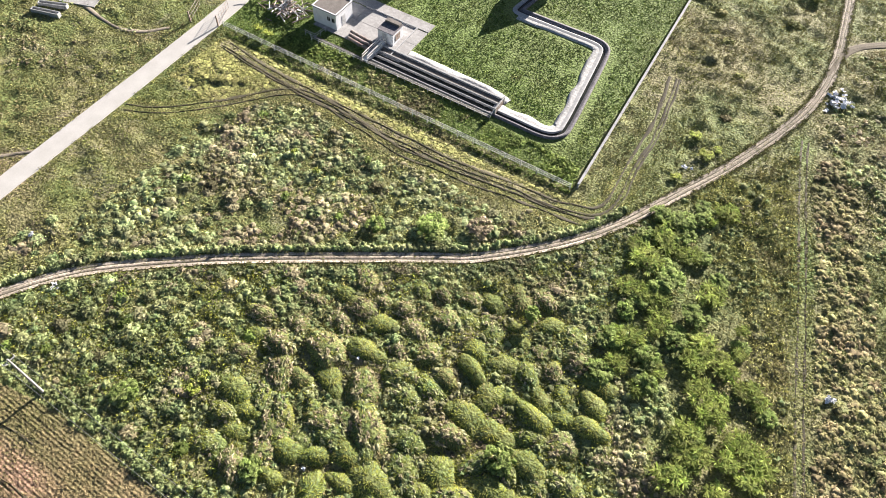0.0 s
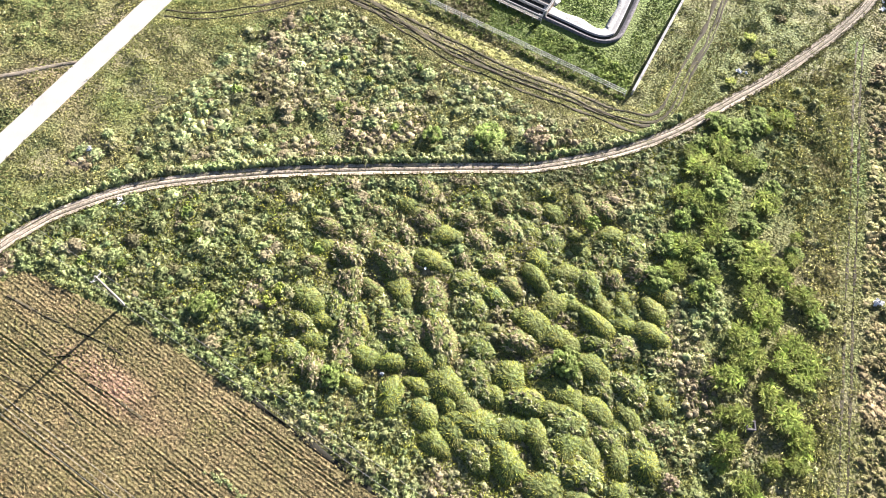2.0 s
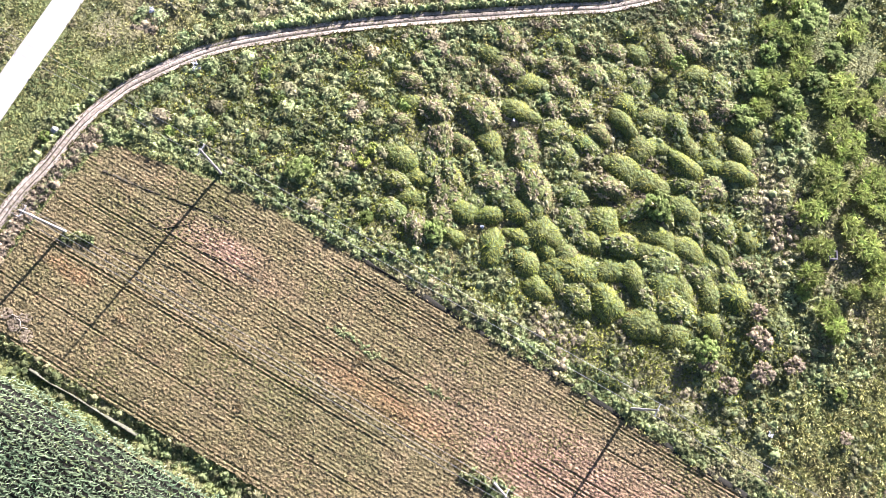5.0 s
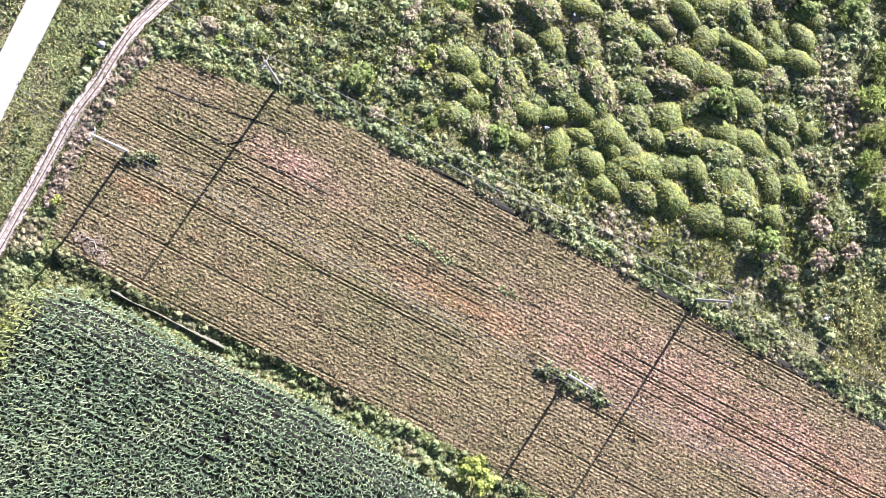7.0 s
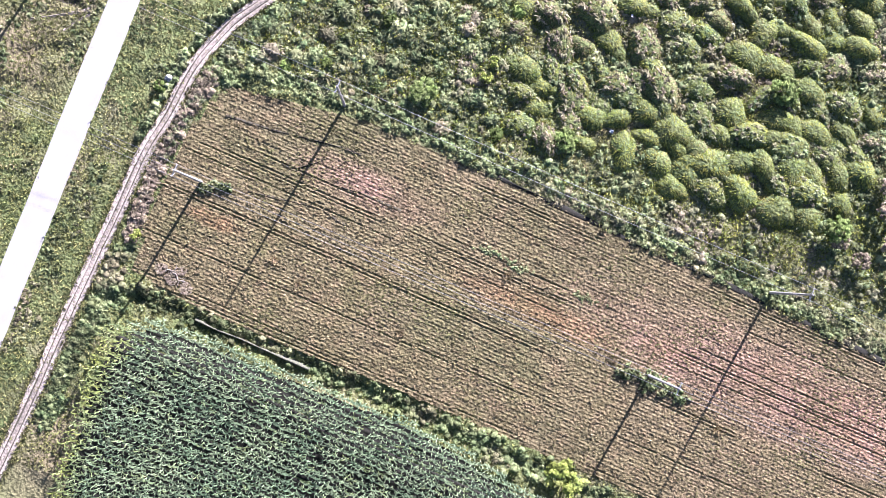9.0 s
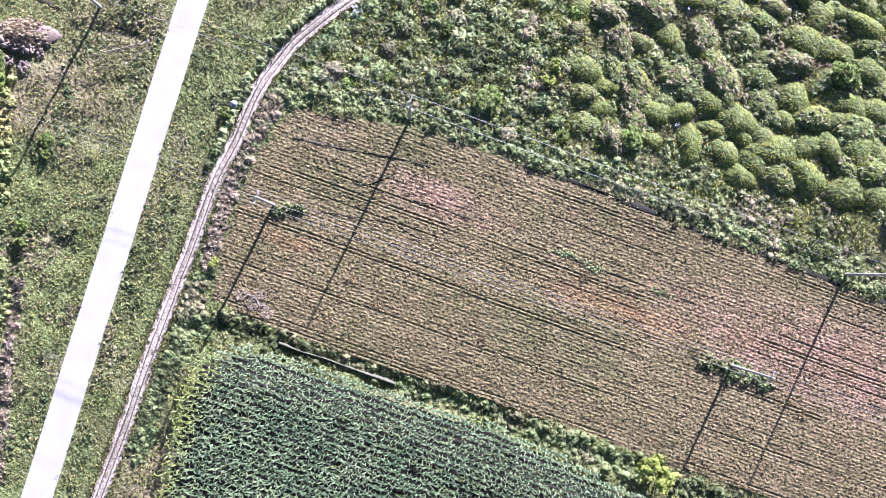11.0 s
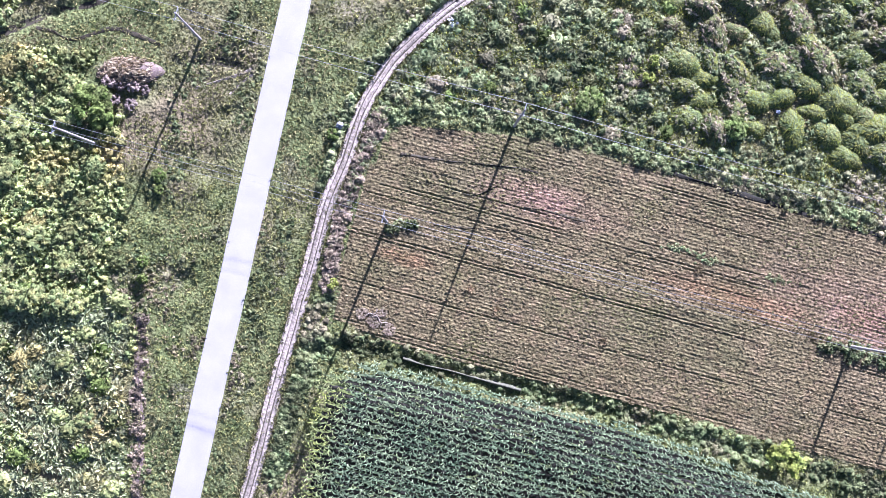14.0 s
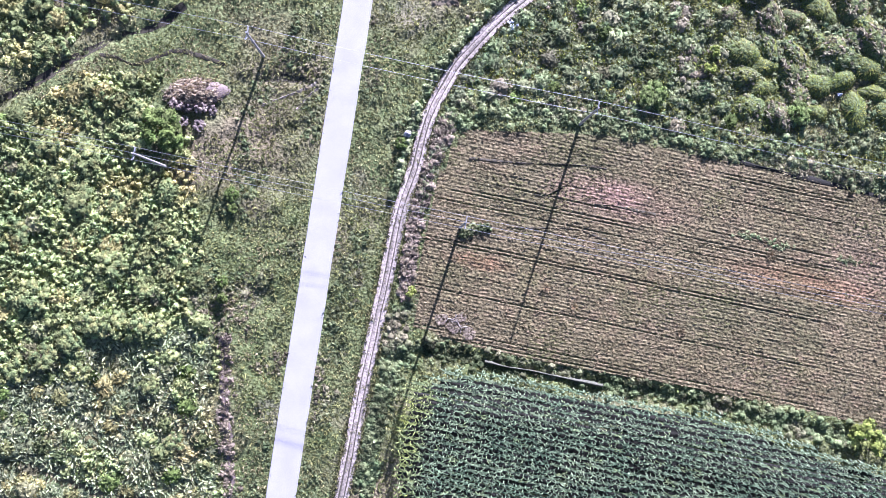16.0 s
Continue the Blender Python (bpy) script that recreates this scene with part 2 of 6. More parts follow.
def box(bm, x0, x1, y0, y1, z0, z1, bevel=0.02, m=None):
    got = bmesh.ops.create_cube(bm, size=1, matrix=Matrix.LocRotScale(((x0 + x1) / 2, (y0 + y1) / 2, (z0 + z1) / 2), None, (x1 - x0, y1 - y0, z1 - z0)))
    if bevel:
        edges = list({e for v in got["verts"] for e in v.link_edges})
        got = bmesh.ops.bevel(bm, geom=edges, offset=bevel, segments=1, affect="EDGES")
    if m is not None:
        bmesh.ops.transform(bm, matrix=m, verts=got["verts"])
    return bm


def boxed(*args, **more):
    return box(bmesh.new(), *args, **more)


def rod(bm, a, b, r0, r1=None, sides=8):
    """A round bar from a to b."""
    a, b = Vector(a), Vector(b)
    way = b - a
    m = Matrix.Translation((a + b) / 2) @ way.to_track_quat("Z", "Y").to_matrix().to_4x4()
    bmesh.ops.create_cone(bm, cap_ends=True, segments=sides, radius1=r0, radius2=r0 if r1 is None else r1, depth=way.length, matrix=m)
    return bm


def ribbon(name, line, profile, mat, lift=0.0, wobble=0.0, seed=0, follow=False, shades=None):
    """A strip along a line, with a cross profile of (offset, height); its edges wander by wobble."""
    p = np.array([(v[0], v[1]) for v in line])
    d = np.gradient(p, axis=0)
    d /= np.linalg.norm(d, axis=1)[:, None] + 1e-9
    side = np.stack([-d[:, 1], d[:, 0]], 1)
    n, k = len(p), len(profile)
    run = np.r_[0, np.cumsum(np.linalg.norm(np.diff(p, axis=0), axis=1))]
    verts = np.zeros((n, k, 3))
    for j, (off, z) in enumerate(profile):
        shift = off + wobble * (vnoise(run, run * 0 + 7 * (j // 3), 3.1, seed) - 0.5) * 2
        verts[:, j, :2] = p + side * shift[:, None]
        verts[:, j, 2] = (ground_z(*verts[:, j, :2].T) + 0.06 if follow else 0) + z + lift + 0.01 * (vnoise(verts[:, j, 0], verts[:, j, 1], 2.5, seed + 60) - 0.5) * (wobble > 0)
    i = (np.arange(n - 1)[:, None] * k + np.arange(k - 1)[None]).ravel()
    faces = np.stack([i, i + k, i + k + 1, i + 1], 1)[:, ::-1]
    if shades is None:
        return mesh_of(name, verts.reshape(-1, 3), faces, mat, smooth=True)
    worn = np.array(shades)[None] * (np.interp(p[:, 1], (78, 105), (1, 0.6)) * np.interp(p[:, 0], (2, 30), (1, 0.75)))[:, None] * (0.6 + 0.8 * np.stack([vnoise(run, run * 0 + 3 * (j // 3), 3.3, seed + 40) for j in range(k)], 1))
    return mesh_of(name, verts.reshape(-1, 3), faces, mat, True, (("bare", np.clip(worn, 0, 1).ravel()),))


# ---- the plan, in metres ----
ROAD_LINE = spline([(-25.5, -66), (-20.1, -31), (-15.5, 0), (-10.75, 31.5), (-7.0, 55), (-2.9, 82), (-1.3, 96), (1.0, 125), (4, 170)], 2.0)
TRACK_LINE = spline([(-20.5, -66), (-12.9, -32.5), (-10.2, -18.5), (-7.2, -4.3), (-5.4, 4.5), (-3.5, 10.2), (-1.8, 16.5), (1.0, 22.0), (3.0, 24.7),
                     (8.1, 30), (14.06, 34.4), (27, 41.5), (41, 48), (53, 53.3), (60, 56.5), (70.5, 63.9), (77.3, 70.8), (84, 79.8), (91.2, 90),
                     (98.7, 103), (102.5, 112.3), (104.6, 123), (105.7, 143.5), (107, 175)], 0.6)
SPUR_LINE = spline([(103.6, 118.5), (106.5, 127), (113, 132), (123, 136), (140, 141)], 0.8)
EAST_LINE = spline([(101.3, 100), (101.8, 90), (103.8, 71), (105.4, 52), (106.8, 37), (107.8, 24), (108.5, 5), (109, -20)], 1.0)
RUT_A = spline([(-3.4, 60.4), (3.5, 62.9), (10.7, 68.3), (18.1, 73.9), (23.8, 75.1), (33.5, 72.4), (40.5, 70.3), (48.6, 69.4), (57.2, 68.9), (65.4, 69.0), (72, 68.7), (77.0, 70.6)], 0.6)
RUT_B = spline([(3.1, 80.3), (11.5, 77.8), (20.3, 75.8), (30.7, 74), (41.6, 72.1), (50, 70.9), (59.4, 70.5), (68.6, 70.2), (74.5, 72.5), (76.2, 82.8), (77.8, 93), (78.2, 106)], 0.6)
WEST_PATH = spline([(-24, 37.0), (-17.6, 41), (-13.9, 44.1), (-10.1, 46.7)], 0.6)
NORTH_PATH = spline([(-34, 84), (-25.6, 78.8), (-17.7, 76.4), (-13.2, 76.8), (-8.3, 80)], 0.8)
WEST_DITCH = spline([(-62, 14), (-55.0, 18.1), (-50.8, 20.6), (-46.6, 23.3), (-42.4, 25.8), (-39.3, 27.0), (-36.6, 27.6), (-32.4, 30.4)], 0.8)
WEST_SPUR = spline([(-43.0, 23.9), (-40.8, 23.7), (-38.9, 22.9), (-35.5, 24.0), (-32.3, 24.6), (-27.4, 23.0)], 0.8)
RILL_A = spline([(-23.2, 21.2), (-20.5, 21.5), (-17.6, 21.2)], 0.5)
RILL_B = spline([(-22.8, 18.0), (-19.9, 19.1), (-15.8, 20.8)], 0.5)
RILL_C = spline([(-18.4, 17.4), (-17.1, 19.0), (-15.6, 20.3)], 0.5)
SOUTHWEST_DITCH = spline([(-62, -23.5), (-54.2, -26.1), (-47.4, -28.6), (-40.6, -30.4), (-34, -31.5)], 0.8)
FIELD = [(3.0, 15.2), (20, 14.7), (38, 11), (57, 6.7), (75.5, 2.5), (93, -2.0), (103, -5.2), (135, -14.5), (135, -39), (63, -24.2), (50, -21.7),
         (31.5, -17.7), (16, -15.1), (3, -12.3), (-3.8, -9.9), (-3.5, -3), (-2.6, 3.2), (0.3, 12.0)]
CORN_FIELD = [(-4.6, -18.2), (-1, -16.8), (2, -16.2), (6, -16.9), (19, -19.2), (34, -22.0), (41, -24.0), (48, -26.8), (75, -34), (75, -60), (-7.5, -60), (-6.3, -38), (-5.6, -25.5)]
HEDGE_SOUTH = [(-6.5, -14.5), (-3.5, -12.8), (4, -13.9), (20, -16.9), (34, -19.8), (50, -23.7), (63, -26.5), (90, -33)]
HEDGE_NORTH = [(0.5, 16.6), (12, 17.2), (20, 16.4), (38, 12.7), (57, 8.4), (75.5, 4.2), (93, -0.3), (110, -5)]
BANK_LAND = [(2, 82), (14, 79.8), (28.7, 77.2), (42.9, 75.2), (58, 72.8), (68, 72.2), (66, 69.5), (50, 70), (40, 71), (30, 73), (20, 75), (15, 71), (8, 67), (-1, 70)]
LOCAL = pose(15.8, 87.95, 0, 0, 0, -8.8)       # the treatment works' own axes


def local(a, n):
    v = LOCAL @ Vector((a, n, 0))
    return (v.x, v.y)


YARD = [local(*q) for q in ((-16, -5.8), (54, -5.8), (54, 52), (-20, 52))]
PAVED = [local(*q) for q in ((-3, 3.4), (16.8, 3.4), (16.8, 15.6), (-3, 15.6))]
BASINS = [local(*q) for q in ((10.5, 0.9), (37, 0.9), (37, 6.8), (10.5, 6.8))]
RING_LINE = spline([local(*q) for q in ((35.5, 2.6), (40, 2.6), (45.2, 2.7), (47.3, 4.0), (47.6, 6.5), (46.7, 16), (45.7, 25), (44.9, 27.4), (42.8, 28.1), (38, 28.0), (32, 27.9), (28.0, 27.9), (27.0, 28.2), (26.9, 29.2), (27.3, 32), (27.6, 34), (27.9, 36.4))], 0.5)
# the heaps: x, y, width
HEAPS_NORTH_WEST = [(41.8, 41.0, 2.9), (45.4, 43.6, 3.6), (51.7, 41.1, 3.6), (46.7, 39.3, 3.6), (36.3, 36.1, 3.6), (40.8, 33.2, 4.0), (46.6, 34.8, 6.1), (51.5, 36.7, 4.0), (55.4, 38.5, 3.6), (42.7, 29.9, 4.3), (45.7, 30.1, 3.2), (49.2, 31.3, 4.0), (53.4, 31.8, 4.5), (56.9, 35.5, 4.0), (58.5, 33.0, 3.6)]
HEAPS_NORTH_EAST = [(67.9, 52.0, 3.6), (71.0, 53.1, 3.2), (59.3, 45.0, 3.6), (65.4, 46.1, 3.6), (64.8, 42.5, 3.6), (73.0, 49.9, 3.2), (76.2, 49.1, 3.6), (77.6, 46.1, 4.3), (75.1, 43.3, 3.2), (81.1, 44.3, 3.6), (81.0, 41.1, 3.6), (65.2, 39.8, 3.2), (68.9, 42.0, 3.2), (62.4, 37.4, 2.9), (60.9, 35.2, 3.6), (68.6, 37.1, 3.4), (70.9, 37.9, 2.9), (74.7, 39.2, 3.6), (78.2, 37.9, 4.3)]
HEAPS_WEST = [(38.7, 25.6, 4.0), (42.5, 26.1, 3.6), (41.8, 23.7, 3.6), (39.1, 22.3, 3.6), (41.2, 21.1, 3.6), (45.6, 22.9, 4.3), (45.8, 25.1, 3.2), (48.9, 27.1, 3.2), (51.0, 26.1, 3.6), (53.6, 27.3, 3.6), (54.4, 29.7, 3.6), (56.3, 27.1, 4.3), (39.7, 18.2, 3.6), (46.0, 19.9, 4.0), (43.5, 17.1, 3.6), (48.5, 21.2, 3.6), (49.7, 23.0, 3.2), (52.0, 21.9, 3.2), (52.8, 24.8, 3.6), (55.6, 23.6, 3.6), (57.6, 24.5, 3.6), (59.2, 21.9, 4.0), (56.4, 20.3, 3.6), (62.2, 24.5, 4.3), (64.2, 22.8, 3.6), (53.6, 17.9, 4.2), (58.1, 17.5, 4.5), (60.4, 19.9, 3.7), (48.2, 17.7, 3.2), (62.7, 20.1, 3.2)]
HEAPS_EAST = [(65.8, 30.3, 3.6), (70.5, 32.8, 4.0), (75.0, 34.1, 3.4), (67.3, 33.5, 3.6), (64.8, 33.8, 2.9), (74.6, 36.6, 3.4), (78.7, 34.5, 4.0), (70.1, 28.6, 3.6), (73.2, 29.2, 3.4), (75.8, 30.7, 3.4), (66.4, 25.8, 4.5), (69.2, 23.5, 4.3), (72.2, 26.3, 3.7), (74.9, 25.5, 3.2), (77.7, 28.8, 3.4), (80.8, 29.9, 4.3), (77.7, 25.7, 3.6), (81.4, 26.6, 3.4), (72.3, 23.8, 3.2), (74.8, 22.9, 3.6), (81.2, 24.3, 3.2), (66.1, 22.5, 2.9)]
HEAPS_SOUTH = [(64.7, 18.5, 4.3), (68.8, 19.9, 3.6), (71.8, 19.9, 3.6), (75.5, 20.3, 3.6), (78.5, 19.9, 4.0), (81.8, 20.9, 4.0), (84.8, 21.7, 4.0), (65.6, 15.4, 4.2), (69.4, 15.9, 4.5), (74.5, 17.8, 4.0), (77.7, 17.5, 4.3), (74.9, 14.8, 4.5), (78.2, 14.9, 4.0), (83.6, 23.9, 3.2), (80.0, 22.7, 3.6), (62.4, 16.8, 4.2), (60.8, 14.7, 3.6)]
MOUND_PLACES = HEAPS_NORTH_WEST + HEAPS_NORTH_EAST + HEAPS_WEST + HEAPS_EAST + HEAPS_SOUTH


def pairs(line):
    return [(v[0], v[1]) for v in line]


def ground_z(x, y):
    """The height of the ground: nearly level, with humps, and ditches beside the fields."""
    x, y = np.asarray(x, float), np.asarray(y, float)
    flat = np.minimum.reduce([near(pairs(ROAD_LINE[::4]), x, y) - 2.4, near(pairs(TRACK_LINE[::4]), x, y) - 1.6, near(pairs(SPUR_LINE[::4]), x, y) - 1.6,
                              near(pairs(RUT_A[::4]), x, y) - 1.8, near(pairs(RUT_B[::4]), x, y) - 2.6, near(pairs(EAST_LINE[::3]), x, y) - 1.3,
                              near(pairs(WEST_SPUR[::2]), x, y) - 0.3, near(pairs(RILL_A), x, y) - 0.4, near(pairs(RILL_B), x, y) - 0.4, near(pairs(WEST_PATH[::2]), x, y) - 0.5, near(pairs(NORTH_PATH[::3]), x, y) - 0.5])
    worked = within(FIELD, x, y) | within(CORN_FIELD, x, y) | within(YARD, x, y)
    rough = np.clip(flat / 2.5, 0, 1) * np.where(worked, 0.0, 1.0)
    z = ((fractal(x, y, 7, 3) - 0.45) * 0.6 + (fractal(x, y, 1.9, 8) - 0.5) * 0.85) * rough
    z += (fractal(x, y, 3.8, 14) - 0.5) * 1.1 * rough * np.clip((x - 66) / 6, 0, 1) * np.clip((y - 74) / 6, 0, 1)
    z -= 0.45 * np.exp(-(near(HEDGE_SOUTH, x, y) / 0.8) ** 2)
    n = (x - 15.8) * 0.153 + (y - 87.95) * 0.988           # across the works' fence: a bank falls to the ditch below it
    along = (x - 15.8) * 0.988 - (y - 87.95) * 0.153
    bank = np.interp(n, (-19, -11.2, -10.2, -7.7, -7.2, -6.3), (0, 0.38, 0.38, -0.25, -0.25, 0))
    z += bank * np.clip((along + 16) / 6, 0, 1) * np.clip((54 - along) / 8, 0, 1)
    z -= 0.5 * np.exp(-(near(pairs(WEST_DITCH[::3]), x, y) / 0.8) ** 2) + 0.35 * np.exp(-(near(pairs(RILL_A), x, y) / 0.7) ** 2) + 0.3 * np.exp(-(near(pairs(SOUTHWEST_DITCH[::3]), x, y) / 0.7) ** 2)
    return z - 0.06


def tube(bm, points, radius, sides=5):
    """A round bar along a line of points, in one piece."""
    rings = []
    for k, q in enumerate(points):
        way = (points[min(k + 1, len(points) - 1)] - points[max(k - 1, 0)]).normalized()
        side = way.cross(Vector((0, 0, 1))).normalized()
        up = side.cross(way)
        rings.append([bm.verts.new(q + radius * (side * math.cos(6.2832 * j / sides) + up * math.sin(6.2832 * j / sides))) for j in range(sides)])
    for a, b in zip(rings, rings[1:]):
        for j in range(sides):
            bm.faces.new((a[j], a[(j + 1) % sides], b[(j + 1) % sides], b[j]))
    bm.faces.new(rings[0][::-1])
    bm.faces.new(rings[-1])
    return bm


# ---- the ground: one sheet to the horizon ----
def steps(low, high, step):
    far = [30, 80, 200, 500, 1200, 2600]
    return np.r_[[low - f for f in far[::-1]], np.arange(low, high + step / 2, step), [high + f for f in far]]


gx, gy = np.meshgrid(steps(-72, 138, 0.72), steps(-58, 170, 0.72))
gz = ground_z(gx, gy)
rows_n, cols_n = gx.shape
corner = (np.arange(rows_n - 1)[:, None] * cols_n + np.arange(cols_n - 1)[None]).ravel()
dry_ground = np.clip((fractal(gx, gy, 11, 21) - 0.42) * 3.5, 0, 1) * np.where((gx < 0) & (gy < 45), 0.8, 0.5)
bare_ground = np.clip((fractal(gx, gy, 5, 31) - 0.68) * 5, 0, 0.4)
bare_ground = np.maximum(bare_ground, np.clip(1.6 - near(pairs(WEST_PATH), gx, gy), 0, 1) * 0.5)
lush_ground = np.where(within(YARD, gx, gy) | (near(pairs(EAST_LINE[::3]), gx, gy) < 1.6), 0.95, 0.45) * np.where(within(BANK_LAND, gx, gy), 0.0, 1.0)
# The grassed bank takes the pale tone too, only to brighten its slope.
bare_ground = np.maximum(bare_ground, np.where(within(BANK_LAND, gx, gy), 0.45, 0))
dry_ground = np.where(within(YARD, gx, gy), dry_ground * 0.2, dry_ground)
bare_ground = np.where(within(YARD, gx, gy), 0, bare_ground)
ground = new("ground", mesh_of("ground", np.stack([gx, gy, gz], -1).reshape(-1, 3), np.stack([corner, corner + 1, corner + cols_n + 1, corner + cols_n], 1), EARTH, True,
                               (("dry", dry_ground.ravel()), ("bare", bare_ground.ravel()), ("lush", lush_ground.ravel()))))
tagged(ground, "uneven weedy ground with dry grass and bare earth", "ground", kind="structure")

road = new("road", ribbon("road", ROAD_LINE, ((-1.85, -0.12), (-1.79, 0.05), (-0.9, 0.055), (0, 0.06), (0.9, 0.055), (1.79, 0.05), (1.85, -0.12)), ROAD, 0.0, 0.05, 1))
road.data.polygons.foreach_set("use_smooth", [False] * len(road.data.polygons))
tagged(road, "straight pale concrete farm road", "road", kind="structure")
TRACK_PROFILE = [(1.04 * off, z) for off, z in ((-0.94, -0.12), (-0.88, 0.0), (-0.84, 0.01), (-0.8, 0.0), (-0.56, -0.015), (-0.4, -0.015), (-0.36, -0.035), (-0.26, -0.035), (-0.22, -0.01), (0, 0.01),
                                               (0.22, -0.01), (0.26, -0.035), (0.36, -0.035), (0.4, -0.015), (0.56, -0.015), (0.8, 0.0), (0.84, 0.01), (0.88, 0.0), (0.94, -0.12))]
TRACK_WORN = (0, 0.1, 0.5, 1, 1, 0.95, 0.05, 0.0, 0.75, 0.8, 0.75, 0.0, 0.05, 0.95, 1, 1, 0.5, 0.1, 0)
track = new("dirt_track", ribbon("dirt_track", TRACK_LINE, TRACK_PROFILE, TRACK_MID, 0.03, 0.07, 2, False, TRACK_WORN))
tagged(track, "winding dirt track with two pale wheel ruts", "track", kind="structure")
spur = new("side_track", ribbon("side_track", SPUR_LINE, ((-0.9, -0.1), (-0.75, 0.02), (-0.5, -0.02), (-0.2, 0.03), (0.2, 0.03), (0.5, -0.02), (0.75, 0.02), (0.9, -0.1)), RUT_SOIL, 0.02, 0.12, 3))
tagged(spur, "pale dirt track that branches off", "track", kind="structure")
# The ruts' shade comes from the strips' dark colour, hardly from depth.
for line, label, seed, places in ((RUT_A, "wheel ruts through trampled grass, darkened for their shade", 4, ((-0.7, 0.11), (0.6, 0.13))),
                                  (RUT_B, "wheel ruts along the fence ditch, darkened for their shade", 5, ((-1.0, 0.11), (-0.35, 0.13), (0.8, 0.15)))):
    for off, wide in places:
        rut = new("wheel_rut", ribbon("wheel_rut", line, ((off - wide * 1.5, -0.06), (off - wide, 0.0), (off, -0.02), (off + wide, 0.0), (off + wide * 1.5, -0.06)), DARK_RUT, 0.0, 0.25, seed + 20 + int(9 * off), True))
        tagged(rut, label, "track", kind="structure")
for line, label, seed in ((WEST_PATH, "trodden pale footpath in the grass", 6), (NORTH_PATH, "trodden footpath through the meadow", 7)):
    path = new("footpath", ribbon("footpath", line, ((-0.45, -0.1), (-0.3, 0.02), (0, 0.0), (0.3, 0.02), (0.45, -0.1)), TRACK_SOIL, 0.03, 0.2, seed, True))
    tagged(path, label, "path", kind="structure")
# Path, rills and ditch; the dark strips carry the channels' shade in their colour.
for line, seed in ((WEST_SPUR, 8), (RILL_A, 15), (RILL_B, 16), (RILL_C, 17), (WEST_DITCH, 18)):
    rut = new("footpath", ribbon("footpath", line, [(off * (1.8 if seed in (15, 18) else 1.0), z) for off, z in ((-0.3, -0.05), (-0.2, 0.0), (0, -0.02), (0.2, 0.0), (0.3, -0.05))], DARK_RUT if seed in (8, 15, 18) else TRACK_SOIL, -0.01, 0.3, seed, True))
    tagged(rut, "narrow line of a path, rill and ditch between weeds", "path", kind="structure")
for off, mat in ((-0.4, TRACK_MID), (0.65, DARK_RUT)):
    rut = new("wheel_rut", ribbon("wheel_rut", EAST_LINE, ((off - 0.2, -0.06), (off - 0.1, 0.0), (off, -0.02), (off + 0.1, 0.0), (off + 0.2, -0.06)), mat, -0.03, 0.15, 9, True))
    tagged(rut, "faint grassy wheel rut beside the thicket", "track", kind="structure")

# ---- the stubble field: furrows along its length ----
ROW = Vector((0.979, -0.204, 0))
ACROSS = Vector((0.204, 0.979, 0))


def furrowed(name, poly, spacing, depth, mat, lift, cell=0.5):
    """A worked field cut to a polygon, ridged across ROW."""
    u = np.array([Vector((*q, 0)) @ ROW for q in poly])
    v = np.array([Vector((*q, 0)) @ ACROSS for q in poly])
    uu, vv = np.meshgrid(np.arange(u.min(), u.max(), cell), np.arange(v.min(), v.max(), spacing / 4))
    bend = 0.25 * (fractal(uu, vv * 0, 18, 41) - 0.5)
    x, y = uu * ROW.x + (vv + bend) * ACROSS.x, uu * ROW.y + (vv + bend) * ACROSS.y
    phase = np.arange(vv.shape[0])[:, None] % 4
    row_id = np.arange(vv.shape[0])[:, None] // 4
    wheel = np.where(np.random.RandomState(5).rand(400)[row_id % 400] > 0.86, 0.16, 0.0) * (vnoise(uu, vv, 14, 46) > 0.4)
    z = lift + depth * np.choose(phase, [0, 0.7, 1, 0.7]) * (0.6 + 0.8 * vnoise(x, y, 0.9, 44)) * (0.6 + 0.6 * np.random.RandomState(6).rand(400)[row_id % 400]) + 0.09 * (vnoise(x, y, 0.5, 45) - 0.5) - wheel * (phase == 0)
    keep = within(poly, x, y)
    k = uu.shape[1]
    i = (np.arange(uu.shape[0] - 1)[:, None] * k + np.arange(k - 1)[None]).ravel()
    faces = np.stack([i, i + 1, i + k + 1, i + k], 1)
    faces = faces[keep.ravel()[faces].all(1)]
    dry = np.clip((fractal(x, y, 9, 47) - 0.55) * 3, 0, 0.4)
    pink = np.clip(1.25 - np.hypot((x - 22) / 9, (y - 6.5 + 0.2 * (x - 22)) / 2.6), 0, 1) + np.clip(1.3 - np.hypot((x - 78) / 26, (y + 8 + 0.2 * (x - 78)) / 6), 0, 1)
    pink = np.clip(pink * (0.2 + 0.9 * fractal(x, y, 3, 49)), 0, 0.8) + np.interp(x, (52, 105), (0, 0.4)) * fractal(x, y, 5, 50)
    ochre = np.zeros(x.shape)
    for ox, oy, wide, deep in ((64.8, -6.2, 5, 1.9), (47, -4.6, 12, 2.4), (5, -1.8, 4, 1.2), (86, -9, 14, 4), (100, -13, 12, 4)):
        ochre += np.clip(1.1 - np.hypot((x - ox) / wide, (y - oy + 0.2 * (x - ox)) / deep), 0, 1)
    ochre = np.clip(ochre * (0.1 + 1.0 * fractal(x, y, 2.5, 48)), 0, 0.4)
    return new(name, mesh_of(name, np.stack([x, y, z], -1).reshape(-1, 3), faces, mat, True, (("dry", dry.ravel()), ("bare", pink.ravel()), ("ochre", ochre.ravel()))))


tagged(furrowed("stubble_field", FIELD, 0.45, 0.055, SOIL_FIELD, 0.0, 0.8), "harvested brown field with straw stubble in rows", "field", kind="structure")
